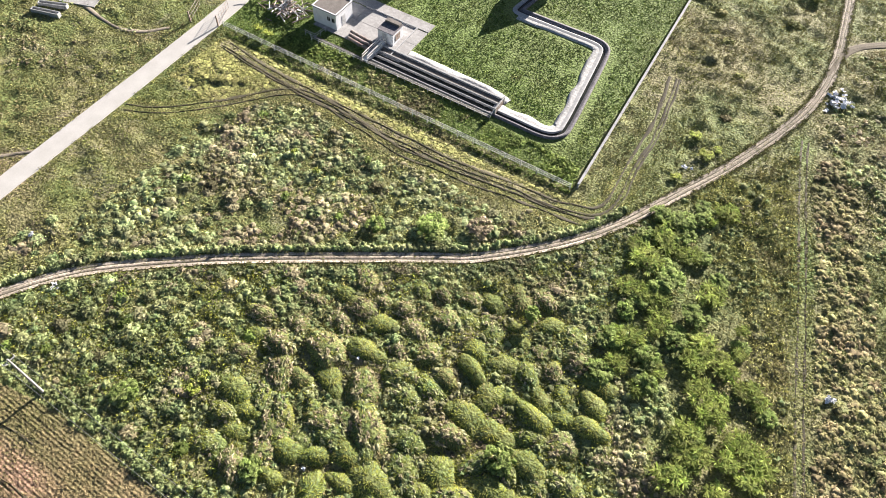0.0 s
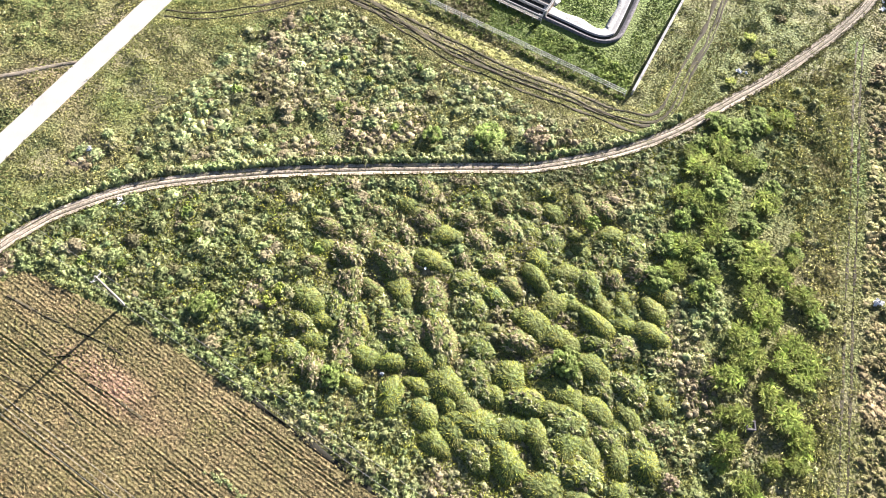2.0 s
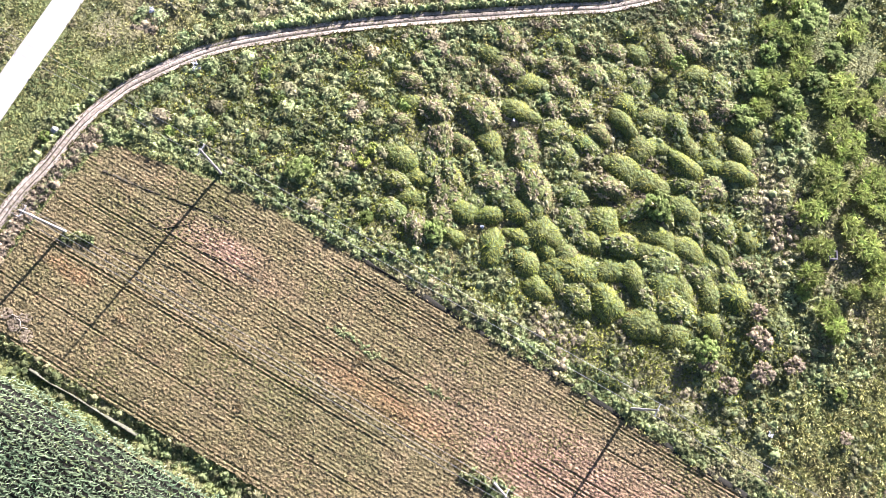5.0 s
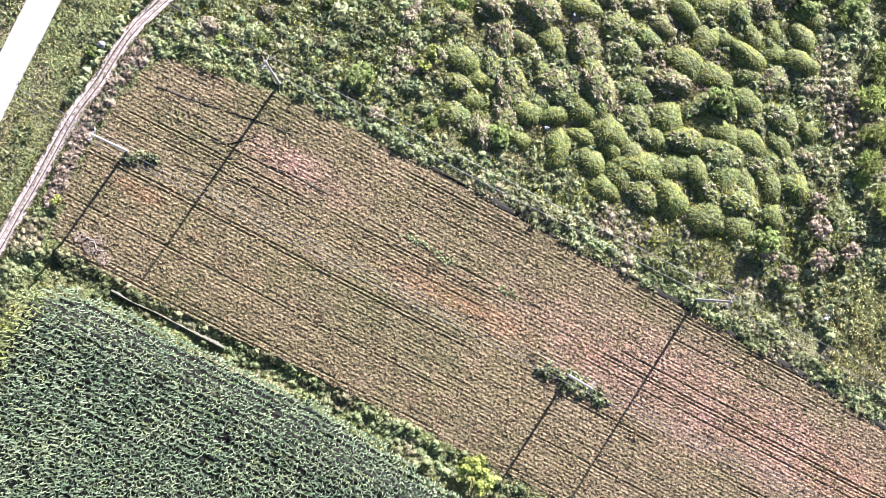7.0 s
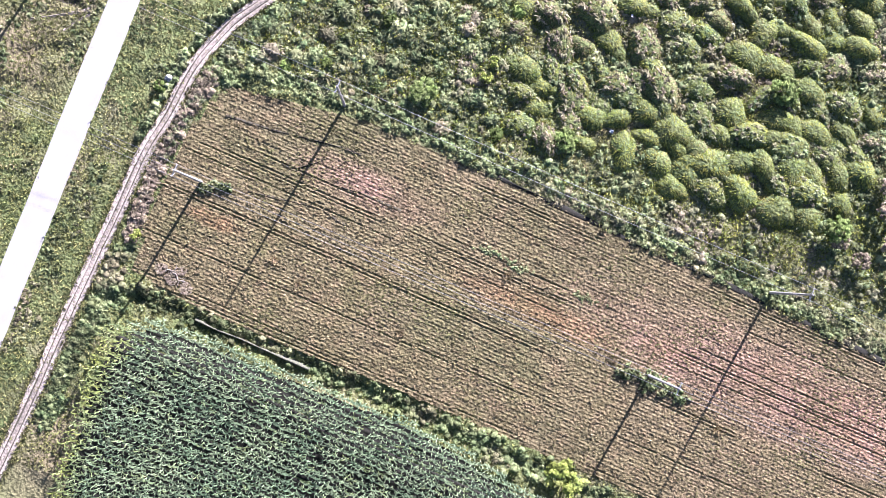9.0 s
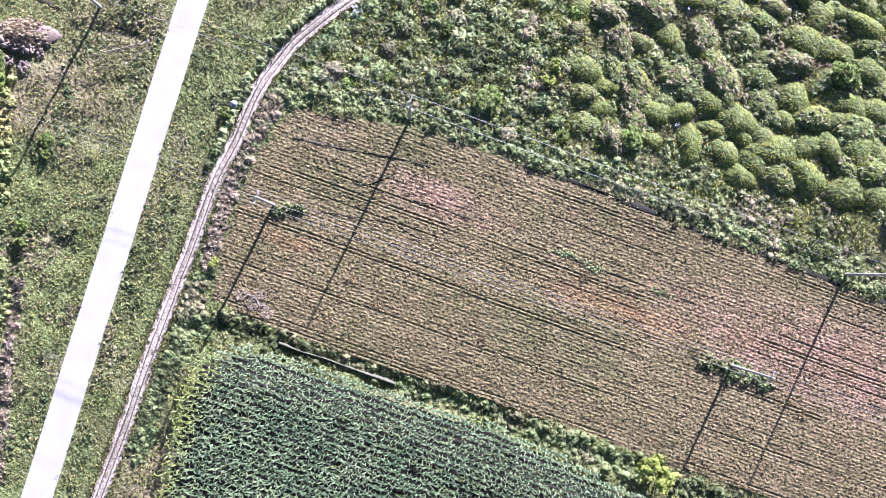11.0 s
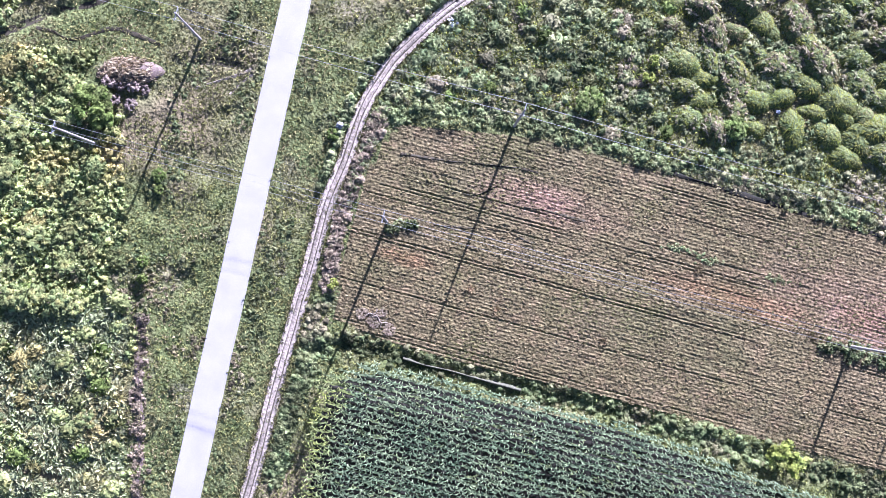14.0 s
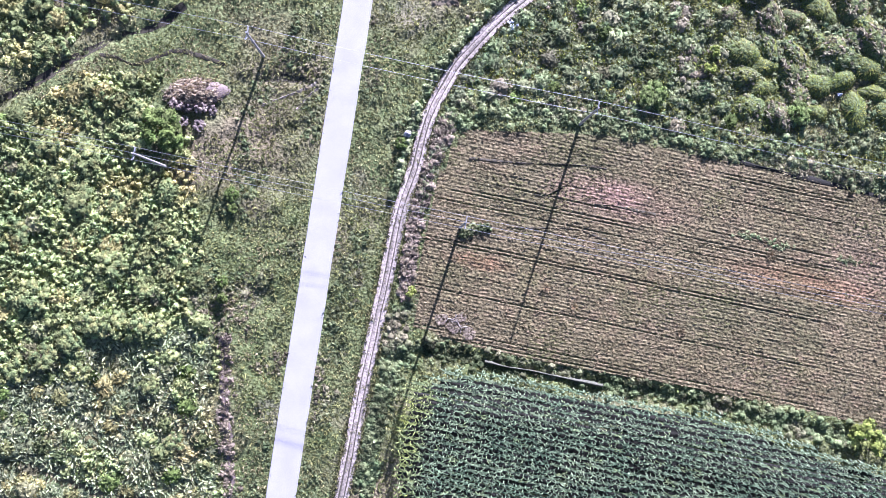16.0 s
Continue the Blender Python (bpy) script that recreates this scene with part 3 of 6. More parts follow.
# The black gaps between the corn plants are in this soil's colour.
tagged(furrowed("corn_soil", CORN_FIELD, 0.75, 0.1, SOIL_DARK, -0.02, 1.0), "soil under the standing corn, darkened for its shade", "field", kind="structure")


for line, seed in (([(3.4, 11.4), (5.6, 11.3), (8.5, 11.1), (11.8, 10.8), (14.4, 10.7), (17.3, 10.6), (21.0, 10.2)], 31), ([(18.4, 5.5), (22.1, 5.3), (25.1, 4.8), (27.4, 4.4)], 32),
                   ([(8.2, 2.6), (12.6, 2.5), (16.9, 2.3), (21.2, 1.1)], 33), ([(11.6, 7.0), (13.1, 6.7), (14.8, 7.4), (16.6, 8.8)], 34)):
    rut = new("wheel_rut", ribbon("wheel_rut", spline(line, 0.4), ((-0.1, 0.0), (-0.06, 0.08), (0, 0.06), (0.06, 0.08), (0.1, 0.0)), DARK_RUT, 0.0, 0.2, seed))
    tagged(rut, "wheel rut drawn as a dark strip across the stubble", "track", kind="structure")


# The ditch is not dug: a near-black strip holds its shade.
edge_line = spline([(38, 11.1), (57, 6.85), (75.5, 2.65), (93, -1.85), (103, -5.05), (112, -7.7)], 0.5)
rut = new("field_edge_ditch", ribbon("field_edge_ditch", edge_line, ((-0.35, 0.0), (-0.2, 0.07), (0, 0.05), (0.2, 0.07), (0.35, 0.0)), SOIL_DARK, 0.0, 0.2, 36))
tagged(rut, "ditch drawn as a narrow near-black strip along the stubble", "ditch", kind="structure")


# ---- plants ----
def foliage_cores(centres, radius, height, rng, spokes=7, rings=2):
    """Ragged domes of dense foliage, three-cornered faces: one for each centre."""
    n = len(centres)
    ring = np.arange(1, rings + 1) / rings
    turn = np.arange(spokes) * 2 * np.pi / spokes
    rho = np.repeat(ring, spokes)[None] * (0.65 + 0.6 * rng.rand(n, rings * spokes))
    phi = np.tile(turn, rings)[None] + rng.rand(n, 1) * 6.28 + rng.randn(n, rings * spokes) * 0.16
    rise = np.repeat(np.sqrt(1 - (ring * 0.97) ** 2), spokes)[None] * (0.6 + 0.7 * rng.rand(n, rings * spokes))
    rise[:, -spokes:] = -0.15
    verts = np.empty((n, 1 + rings * spokes, 3))
    verts[:, 0, :2] = centres[:, :2] + rng.randn(n, 2) * 0.15 * radius[:, None]
    verts[:, 0, 2] = centres[:, 2] + height * (0.75 + 0.35 * rng.rand(n))
    verts[:, 1:, 0] = centres[:, None, 0] + np.cos(phi) * rho * radius[:, None]
    verts[:, 1:, 1] = centres[:, None, 1] + np.sin(phi) * rho * radius[:, None]
    verts[:, 1:, 2] = centres[:, None, 2] + rise * height[:, None]
    faces = [(0, 1 + k, 1 + (k + 1) % spokes) for k in range(spokes)]
    for j in range(rings - 1):
        for k in range(spokes):
            a, b, c, d = 1 + j * spokes + k, 1 + (j + 1) * spokes + k, 1 + (j + 1) * spokes + (k + 1) % spokes, 1 + j * spokes + (k + 1) % spokes
            faces += [(a, b, c), (a, c, d)]
    count = 1 + rings * spokes
    return verts.reshape(-1, 3), (np.arange(n)[:, None, None] * count + np.array(faces)[None]).reshape(-1, 3), count


def leaf_cloud(centres, radius, height, count, length, rng, width=0.4, lift=0.25, dry=None, patch=1.6, core=(7, 2)):
    """Leaves on rounded clumps: centres (n, 3), radius, height, leaf length (n,); count leaves on each, over a dense core."""
    n, count, length = len(centres), max(4, round(count * 0.8)), length * 1.4
    dry = np.zeros(n) if dry is None else dry
    tone = np.clip((fractal(centres[:, 0], centres[:, 1], patch, 77) - 0.5) * 2.6 + (fractal(centres[:, 0], centres[:, 1], 7 * patch / 1.6, 80) - 0.5) * 1.8 + rng.randn(n) * 0.4, -1, 1)
    phi, rho = rng.rand(n, count) * 2 * np.pi, np.sqrt(rng.rand(n, count)) * 0.95
    out = np.stack([np.cos(phi), np.sin(phi)], -1)
    flat = np.sqrt(1 - rho ** 2)
    base = np.empty((n, count, 3))
    base[..., :2] = centres[:, None, :2] + out * (rho * radius[:, None])[..., None]
    base[..., 2] = centres[:, None, 2] + height[:, None] * flat * (0.85 + 0.25 * rng.rand(n, count))
    facing = np.concatenate([out * (rho * height[:, None])[..., None], (flat * radius[:, None] + 1e-3)[..., None]], -1)
    facing /= np.linalg.norm(facing, axis=-1, keepdims=True)
    way = rng.randn(n, count, 3) * 0.8
    way[..., :2] += out * 0.6
    way -= facing * (way * facing).sum(-1, keepdims=True)
    way /= np.linalg.norm(way, axis=-1, keepdims=True) + 1e-6
    way += facing * lift
    size = length[:, None] * (0.6 + 0.8 * rng.rand(n, count))
    side = np.cross(way, facing + rng.randn(n, count, 3) * 0.35)
    side /= np.linalg.norm(side, axis=-1, keepdims=True) + 1e-6
    mid = base + way * (size * 0.45)[..., None]
    tip = base + way * size[..., None]
    tip[..., 2] -= size * 0.15
    half = side * (size * width * 0.5)[..., None]
    verts = np.stack([base - way * (size * 0.3)[..., None], mid - half, tip, mid + half], 2).reshape(-1, 3)
    quad = np.arange(len(verts)).reshape(-1, 4)
    faces = np.concatenate([quad[:, (0, 1, 2)], quad[:, (0, 2, 3)]])
    tones = np.clip(np.repeat(tone, count) + rng.randn(n * count) * 0.45, -1, 1).repeat(4)
    dries = np.repeat(dry, count * 4)
    if core:
        more, inner, each = foliage_cores(centres, radius * 0.9, height * 0.85, rng, *core)
        faces = np.concatenate([faces, inner + len(verts)])
        verts = np.concatenate([verts, more])
        tones, dries = np.r_[tones, np.repeat(tone, each)], np.r_[dries, np.repeat(dry, each)]
    return verts, faces, dries, tones


def blade_cloud(centres, radius, height, count, rng, width=0.07, lean=0.6, dry=None, comb=(0, 0), patch=1.3):
    """Tufts of grass: blades of three corners that lean outwards."""
    n = len(centres)
    phi = rng.rand(n, count) * 2 * np.pi
    out = np.stack([np.cos(phi), np.sin(phi), np.zeros((n, count))], -1)
    root = centres[:, None] + out * (radius[:, None] * rng.rand(n, count) * 0.8)[..., None]
    tall = height[:, None] * (0.6 + 0.7 * rng.rand(n, count))
    tip = root + out * (tall * lean * (0.4 + rng.rand(n, count)))[..., None]
    tip[..., 2] += tall
    tip[..., 0] += comb[0] * tall
    tip[..., 1] += comb[1] * tall
    side = np.stack([-out[..., 1], out[..., 0], out[..., 2]], -1) * width * (0.7 + 0.6 * rng.rand(n, count))[..., None]
    verts = np.stack([root - side, root + side, tip], 2).reshape(-1, 3)
    values = np.repeat(np.zeros(n) if dry is None else dry, count * 3)
    return verts, np.arange(len(verts)).reshape(-1, 3), values, np.repeat(np.clip((fractal(centres[:, 0], centres[:, 1], patch, 78) - 0.5) * 3.5 + rng.randn(n) * 0.2, -1, 1), count * 3)


def strokes(base, way, size, width, rng, sag=0.18):
    """Long pointed leaves: one for each base (m, 3), along the unit way, bowed down by sag."""
    side = np.cross(way, rng.randn(*way.shape) * 0.35 + np.array((0, 0, 1.0)))
    side /= np.linalg.norm(side, axis=-1, keepdims=True) + 1e-6
    half = side * (width * 0.5)[:, None]
    mid, tip = base + way * (size * 0.55)[:, None], base + way * size[:, None]
    tip[:, 2] -= size * sag
    verts = np.stack([base, mid - half, tip, mid + half], 1).reshape(-1, 3)
    quad = np.arange(len(verts)).reshape(-1, 4)
    return verts, np.concatenate([quad[:, (0, 1, 2)], quad[:, (0, 2, 3)]])


def tuft_cloud(centres, radius, length, count, rng, width=0.09, rise=0.7, dry=None, comb=(0, 0), patch=2.0, spread=1.0):
    """Tussocks of long grass that hang outwards and lean with the comb."""
    n = len(centres)
    phi = rng.rand(n, count) * 2 * np.pi
    out = np.stack([np.cos(phi), np.sin(phi), np.zeros((n, count))], -1)
    base = centres[:, None] + out * (radius[:, None] * np.sqrt(rng.rand(n, count)) * 0.6)[..., None]
    way = out * spread + np.array((comb[0], comb[1], 0.0)) + rng.randn(n, count, 3) * 0.25
    way[..., 2] = rise * (0.5 + rng.rand(n, count))
    way /= np.linalg.norm(way, axis=-1, keepdims=True)
    size = length[:, None] * (0.6 + 0.8 * rng.rand(n, count))
    verts, faces = strokes(base.reshape(-1, 3), way.reshape(-1, 3), size.ravel(), width * (0.7 + 0.6 * rng.rand(n * count)), rng)
    tone = np.clip((fractal(centres[:, 0], centres[:, 1], patch, 79) - 0.5) * 2.6 + rng.randn(n) * 0.25, -1, 1)
    tones = np.clip(np.repeat(tone, count) + rng.randn(n * count) * 0.4, -1, 1).repeat(4)
    return verts, faces, np.repeat(np.zeros(n) if dry is None else dry, count * 4), tones


def scattered(x0, x1, y0, y1, step, rng):
    """Points on a jittered grid."""
    x, y = np.meshgrid(np.arange(x0, x1, step), np.arange(y0, y1, step))
    x, y = x.ravel(), y.ravel()
    return x + (rng.rand(len(x)) - 0.5) * step * 1.1, y + (rng.rand(len(y)) - 0.5) * step * 1.1


def free_of_ways(x, y, margin=0.0):
    """Points that lie on no road, track, field, building or basin."""
    ok = (near(pairs(ROAD_LINE[::4]), x, y) > 1.95 + margin) & (near(pairs(TRACK_LINE[::4]), x, y) > 1.15 + margin)
    ok &= (near(pairs(SPUR_LINE[::4]), x, y) > 1.3 + margin) & ~within(FIELD, x, y) & ~within(CORN_FIELD, x, y)
    ok &= ~within(PAVED, x, y) & ~within(BASINS, x, y) & (near(pairs(RING_LINE[::3]), x, y) > 2.6)
    return ok


def stuff(name, cloud, mat, label, category):
    ob = new(name, mesh_of(name, cloud[0], cloud[1], mat, True, tuple(zip(("dry", "tone"), cloud[2:]))))
    return tagged(ob, label, category, kind="stuff")


VIEW = [(-64, -36), (112, -36), (125, 0), (125, 40), (135, 165), (60, 160), (30, 112), (-48, 78), (-64, 20)]
MOUND_LAND = [(4, 27), (1.5, 20), (20, 17), (40, 13), (60, 9), (88, 3.5), (97, 4.5), (96, 14), (86, 32), (80, 48), (80, 62), (83, 75.5), (70, 61.5), (53, 51), (27, 39.5), (12, 32)]
TRIANGLE = [(4, 42), (8, 55), (12, 66), (24, 73), (40, 69), (58, 67), (72, 67), (60, 58.5), (40, 49.5), (27, 43.5), (14, 37), (4, 28), (-2, 32)]
WEST_LAND = [(-70, -40), (-29, -40), (-28, -14), (-31, 0), (-32, 9), (-27, 18), (-40, 22), (-50, 18.5), (-70, 10)]
NORTHWEST_WEEDS = [(-70, 13), (-50, 24.5), (-36, 32), (-40, 45), (-70, 40)]
EAST_LAND = [(111.2, -5), (122, -5), (118, 40), (114, 70), (110.5, 92), (106.5, 98), (103.6, 95), (106, 72), (107.8, 52), (109.4, 30)]
EAST_FAR = [(110.5, 92), (114, 70), (118, 40), (134, 40), (132, 128), (112, 128), (105.8, 108), (104.2, 99)]

rng = np.random.RandomState(11)
x, y = scattered(-70, 140, -42, 165, 0.48, rng)
centre = near(pairs(TRACK_LINE[::2]), x, y)
centre = (centre > 0.9) & (centre < 1.3)
ok = within(VIEW, x, y) & (free_of_ways(x, y) | (centre & ~within(FIELD, x, y) & (rng.rand(len(x)) < 0.9))) & (near(pairs(WEST_PATH), x, y) > 0.35) & (near(pairs(NORTH_PATH), x, y) > 0.35)
ok &= ((np.abs(near(pairs(RUT_A[::2]), x, y) - 0.85) > 0.4) | (rng.rand(len(x)) < 0.3)) & ((np.abs(near(pairs(RUT_B[::2]), x, y) - 0.85) > 0.4) | (rng.rand(len(x)) < 0.3)) & (near(pairs(WEST_DITCH[::2]), x, y) > 0.5)
ok &= ((fractal(x, y, 3, 51) < 0.72) | within(YARD, x, y)) & (rng.rand(len(x)) < np.where(y > 95, 0.5, 1.0))
ok &= ~(within(WEST_LAND, x, y) & (rng.rand(len(x)) < 0.5))
x, y = x[ok], y[ok]
lawn = within(YARD, x, y)
dryness = np.clip((fractal(x, y, 11, 61) - 0.47) * 2.2 + 0.2 * (rng.rand(len(x)) - 0.5), 0, 0.9)
tufts = np.stack([x, y, ground_z(x, y)], 1)
tall = 0.08 + 0.11 * fractal(x, y, 4, 71) + 0.04 * rng.rand(len(x))
stuff("meadow_grass", blade_cloud(tufts[~lawn], np.full((~lawn).sum(), 0.16), tall[~lawn], 3, rng, 0.085, 2.3, dryness[~lawn], (0.6, 0.35)), GRASS,
      "olive and straw-coloured meadow grass in tufts", "grass")
stuff("lawn_grass", blade_cloud(tufts[lawn], np.full(lawn.sum(), 0.2), tall[lawn] * 0.8, 4, rng, 0.08, 1.8, dryness[lawn] * 0.35, (0.4, 0.2)), LAWN,
      "bright green grass inside the works fence", "grass")


def weeds(name, poly, step, share, mat, label, seed, radius=(0.3, 0.8), leaves=11, dry_shift=0.0, patch=5.0, leaf=0.22, ban=None, tall=0.42, ragged=7.0):
    """Leafy weeds over a piece of land, in patches."""
    r = np.random.RandomState(seed)
    xs, ys = [q[0] for q in poly], [q[1] for q in poly]
    x, y = scattered(min(xs), max(xs), min(ys), max(ys), step, r)
    ok = within(poly, x + ragged * (fractal(x, y, 6, 95) - 0.5), y + ragged * (fractal(x, y, 6, 96) - 0.5)) & ~within(BANK_LAND, x, y) & free_of_ways(x, y, 0.15) & (vnoise(x, y, patch, seed + 1) * 0.6 + vnoise(x, y, 1.7, seed + 2) * 0.4 > 1 - share)
    ok &= (near(pairs(RUT_A[::2]), x, y) > 1.7) & (near(pairs(RUT_B[::2]), x, y) > 1.7)
    ok &= (near(pairs(EAST_LINE[::3]), x, y) > 1.35) & (np.hypot((x + 31.5) / 5, (y - 18) / 4) > 1)
    if ban is not None:
        ok &= ~ban(x, y)
    x, y = x[ok], y[ok]
    big = radius[0] + (radius[1] - radius[0]) * r.rand(len(x)) ** 2
    high = 0.78 * tall * (0.35 + big) * (0.6 + 0.7 * r.rand(len(x))) * (0.5 + 0.9 * vnoise(x, y, 3, seed + 3))
    dry = np.clip((fractal(x, y, 8, seed + 4) - 0.5) * 4 + dry_shift + 0.12 * r.randn(len(x)), 0, 0.9)
    return stuff(name, leaf_cloud(np.stack([x, y, ground_z(x, y)], 1), big, high, leaves, np.full(len(x), leaf) * (0.7 + 0.5 * r.rand(len(x))), r, 0.5, dry=dry), mat, label, "weeds")


def tussocks(name, poly, step, share, mat, label, seed, radius=(0.3, 0.7), blades=12, length=0.55, dry_shift=0.0, patch=5.0, ban=None, rise=0.7, comb=(0.2, 0.1), width=0.1, ragged=5.0):
    """Soft grass tussocks over a piece of land, in patches."""
    r = np.random.RandomState(seed)
    xs, ys = [q[0] for q in poly], [q[1] for q in poly]
    x, y = scattered(min(xs), max(xs), min(ys), max(ys), step, r)
    ok = within(poly, x + ragged * (fractal(x, y, 6, 95) - 0.5), y + ragged * (fractal(x, y, 6, 96) - 0.5)) & ~within(BANK_LAND, x, y) & free_of_ways(x, y, 0.1) & (vnoise(x, y, patch, seed + 1) * 0.6 + vnoise(x, y, 1.7, seed + 2) * 0.4 > 1 - share)
    ok &= (near(pairs(RUT_A[::2]), x, y) > 1.6) & (near(pairs(RUT_B[::2]), x, y) > 1.6) & (near(pairs(EAST_LINE[::3]), x, y) > 0.65)
    if ban is not None:
        ok &= ~ban(x, y)
    x, y = x[ok], y[ok]
    big = radius[0] + (radius[1] - radius[0]) * r.rand(len(x)) ** 1.5
    dry = np.clip((fractal(x, y, 8, seed + 4) - 0.5) * 4 + dry_shift + 0.12 * r.randn(len(x)), 0, 0.9)
    return stuff(name, tuft_cloud(np.stack([x, y, ground_z(x, y)], 1), big, length * (0.6 + big), blades, r, width, rise, dry, comb), mat, label, "grass")


def on_mound(x, y):
    hit = np.zeros(np.shape(x), bool)
    for mx, my, d in MOUND_PLACES:
        hit |= np.hypot(x - mx, y - my) < d * 0.33
    return hit


weeds("field_weeds", TRIANGLE, 0.8, 0.62, FIELD_WEED, "mixed olive and browning weeds between road and track", 100, (0.35, 0.95), 9, dry_shift=0.25, tall=0.3, leaf=0.2)
tussocks("field_grass", TRIANGLE, 0.95, 0.6, BANK, "long yellow-green grass among the field weeds", 102, (0.4, 0.9), 9, 0.5, 0.1, rise=0.45, comb=(0.5, -0.2), width=0.12)
weeds("heap_weeds", MOUND_LAND, 0.75, 0.64, WEED, "rank green weeds between the grassy heaps", 110, ban=on_mound, dry_shift=-0.3, tall=0.36)
tussocks("heap_side_grass", MOUND_LAND, 0.8, 0.72, MOUND_GRASS, "yellow-green grass between the earth heaps", 112, (0.35, 0.8), 10, 0.42, -0.2, ban=on_mound, rise=0.55, width=0.11)
REED_LAND = [(-66, -20), (-52, -16.2), (-43, -11.2), (-36, -11.6), (-31, -8), (-29, -12), (-27.8, -40), (-66, -40)]
weeds("goldenrod", WEST_LAND, 0.66, 0.8, WEST_WEED, "dense yellow-green goldenrod and brambles", 120, (0.28, 0.66), 10, dry_shift=-0.25, tall=0.8, leaf=0.24, ban=lambda x, y: within(REED_LAND, x, y) & (vnoise(x, y, 4.5, 125) < 0.72))
weeds("reed_grass", REED_LAND, 0.85, 0.97, REED, "matted grey-green reed grass", 127, (0.45, 0.85), 6, dry_shift=-0.2, tall=0.2, ragged=1.0, ban=lambda x, y: near(pairs(SOUTHWEST_DITCH[::3]), x, y) < 0.7)
tussocks("reed_grass", REED_LAND, 0.62, 0.95, REED, "grey-green reed grass bent over by the wind", 126, (0.3, 0.7), 10, 0.75, -0.2, 6.0, lambda x, y: near(pairs(SOUTHWEST_DITCH[::3]), x, y) < 0.7, 0.3, (0.8, 0.45), 0.21, 1.0)
weeds("goldenrod", NORTHWEST_WEEDS, 0.8, 0.85, WEST_WEED, "yellow-green weeds beyond the footpath", 130, (0.3, 0.85), 13, dry_shift=-0.3, tall=0.6)
weeds("roadside_weeds", EAST_LAND, 0.86, 0.9, BROWN_WEED, "browning weeds along the rough edge", 140, (0.4, 0.95), leaves=10, dry_shift=0.2, tall=0.33, ragged=1.5)
tussocks("meadow_tussocks", [(72, 76), (104, 125), (108, 165), (60, 150), (55, 113), (78, 112)], 0.95, 0.66, GRASS, "soft olive grass tussocks in the rough meadow", 150, (0.35, 0.9), 10, 0.36, 0.0, ban=lambda x, y: within(YARD, x, y))
tussocks("meadow_tussocks", [(107, 116), (122, 116), (128, 160), (108, 160)], 0.8, 0.75, GRASS, "golden grass tussocks beside the far track", 152, (0.35, 0.8), 10, 0.36, 0.15)
weeds("roadside_weeds", EAST_FAR, 1.0, 0.62, WEED, "olive weeds in the rough meadow beside the track", 142, (0.35, 0.8), 8, dry_shift=0.0, tall=0.28)
tussocks("meadow_tussocks", EAST_FAR, 0.85, 0.8, GRASS, "soft olive tussocks in the rough meadow beside the track", 143, (0.35, 0.8), 9, 0.4, 0.0)
weeds("meadow_weeds", [(-60, 35), (-14, 30), (-3, 84), (-40, 84)], 1.0, 0.36, WEED, "scattered low weeds in the meadow", 155, (0.25, 0.5), 5, dry_shift=0.1, tall=0.25)
weeds("verge_weeds", [(-31, -36), (-14, -36), (-8, 5), (4, 27), (-5, 34), (-16, 36), (-28, 8)], 0.62, 0.45, GREY_WEED, "grey-green verge weeds beside the road", 160, (0.25, 0.5), 6, leaf=0.22, tall=0.24, ban=lambda x, y: (near(pairs(TRACK_LINE[::4]), x, y) < 3.0) & (y < 4))
tussocks("meadow_tussocks", VIEW, 1.0, 0.62, GRASS, "low olive grass tussocks in the meadow", 168, (0.25, 0.6), 9, 0.42, 0.0, 7.0,
         ban=lambda x, y: within(YARD, x, y) | within(WEST_LAND, x, y) | within(TRIANGLE, x, y) | within(MOUND_LAND, x, y) | within(EAST_LAND, x, y) | within(EAST_FAR, x, y) | ((near(pairs(TRACK_LINE[::4]), x, y) < 3.0) & (y < 4)), rise=0.5)
tussocks("thicket_grass", [(84, 80), (100, 97), (103, 71), (107, 30), (109, 0), (93, 0), (98, 20), (102, 40), (97, 60), (88, 78)], 0.85, 0.9, BANK, "olive grass tussocks between thicket and wheel ruts", 146, (0.5, 1.1), 12, 0.45, -0.35, width=0.13)
weeds("thicket_weeds", [(84, 80), (100, 97), (103, 71), (106, 30), (107, 0), (96, 0), (98, 20), (100, 40), (96, 60), (88, 78)], 1.0, 0.42, WEED, "olive weeds between thicket and wheel ruts", 145, dry_shift=-0.15)
weeds("thicket_weeds", [(80, 62), (80, 48), (86, 32), (95, 14), (104, 10), (104, 26), (94, 30), (91, 45), (85, 62)], 0.8, 0.7, WEED, "olive weeds between heaps and thicket", 147, dry_shift=-0.15)
tussocks("lawn_tussocks", YARD, 0.9, 0.7, LAWN, "green grass tussocks inside the works", 166, (0.3, 0.7), 9, 0.4, -0.6, rise=0.45, width=0.12, ragged=0.0)
weeds("fence_weeds", [local(*q) for q in ((-5, -5.5), (54, -5.5), (54, -0.5), (-5, -0.5))], 0.6, 0.6, SHRUB, "lush green weeds along the works fence", 165, (0.35, 0.75), dry_shift=-0.6, ragged=1.0, tall=0.3, leaf=0.3)


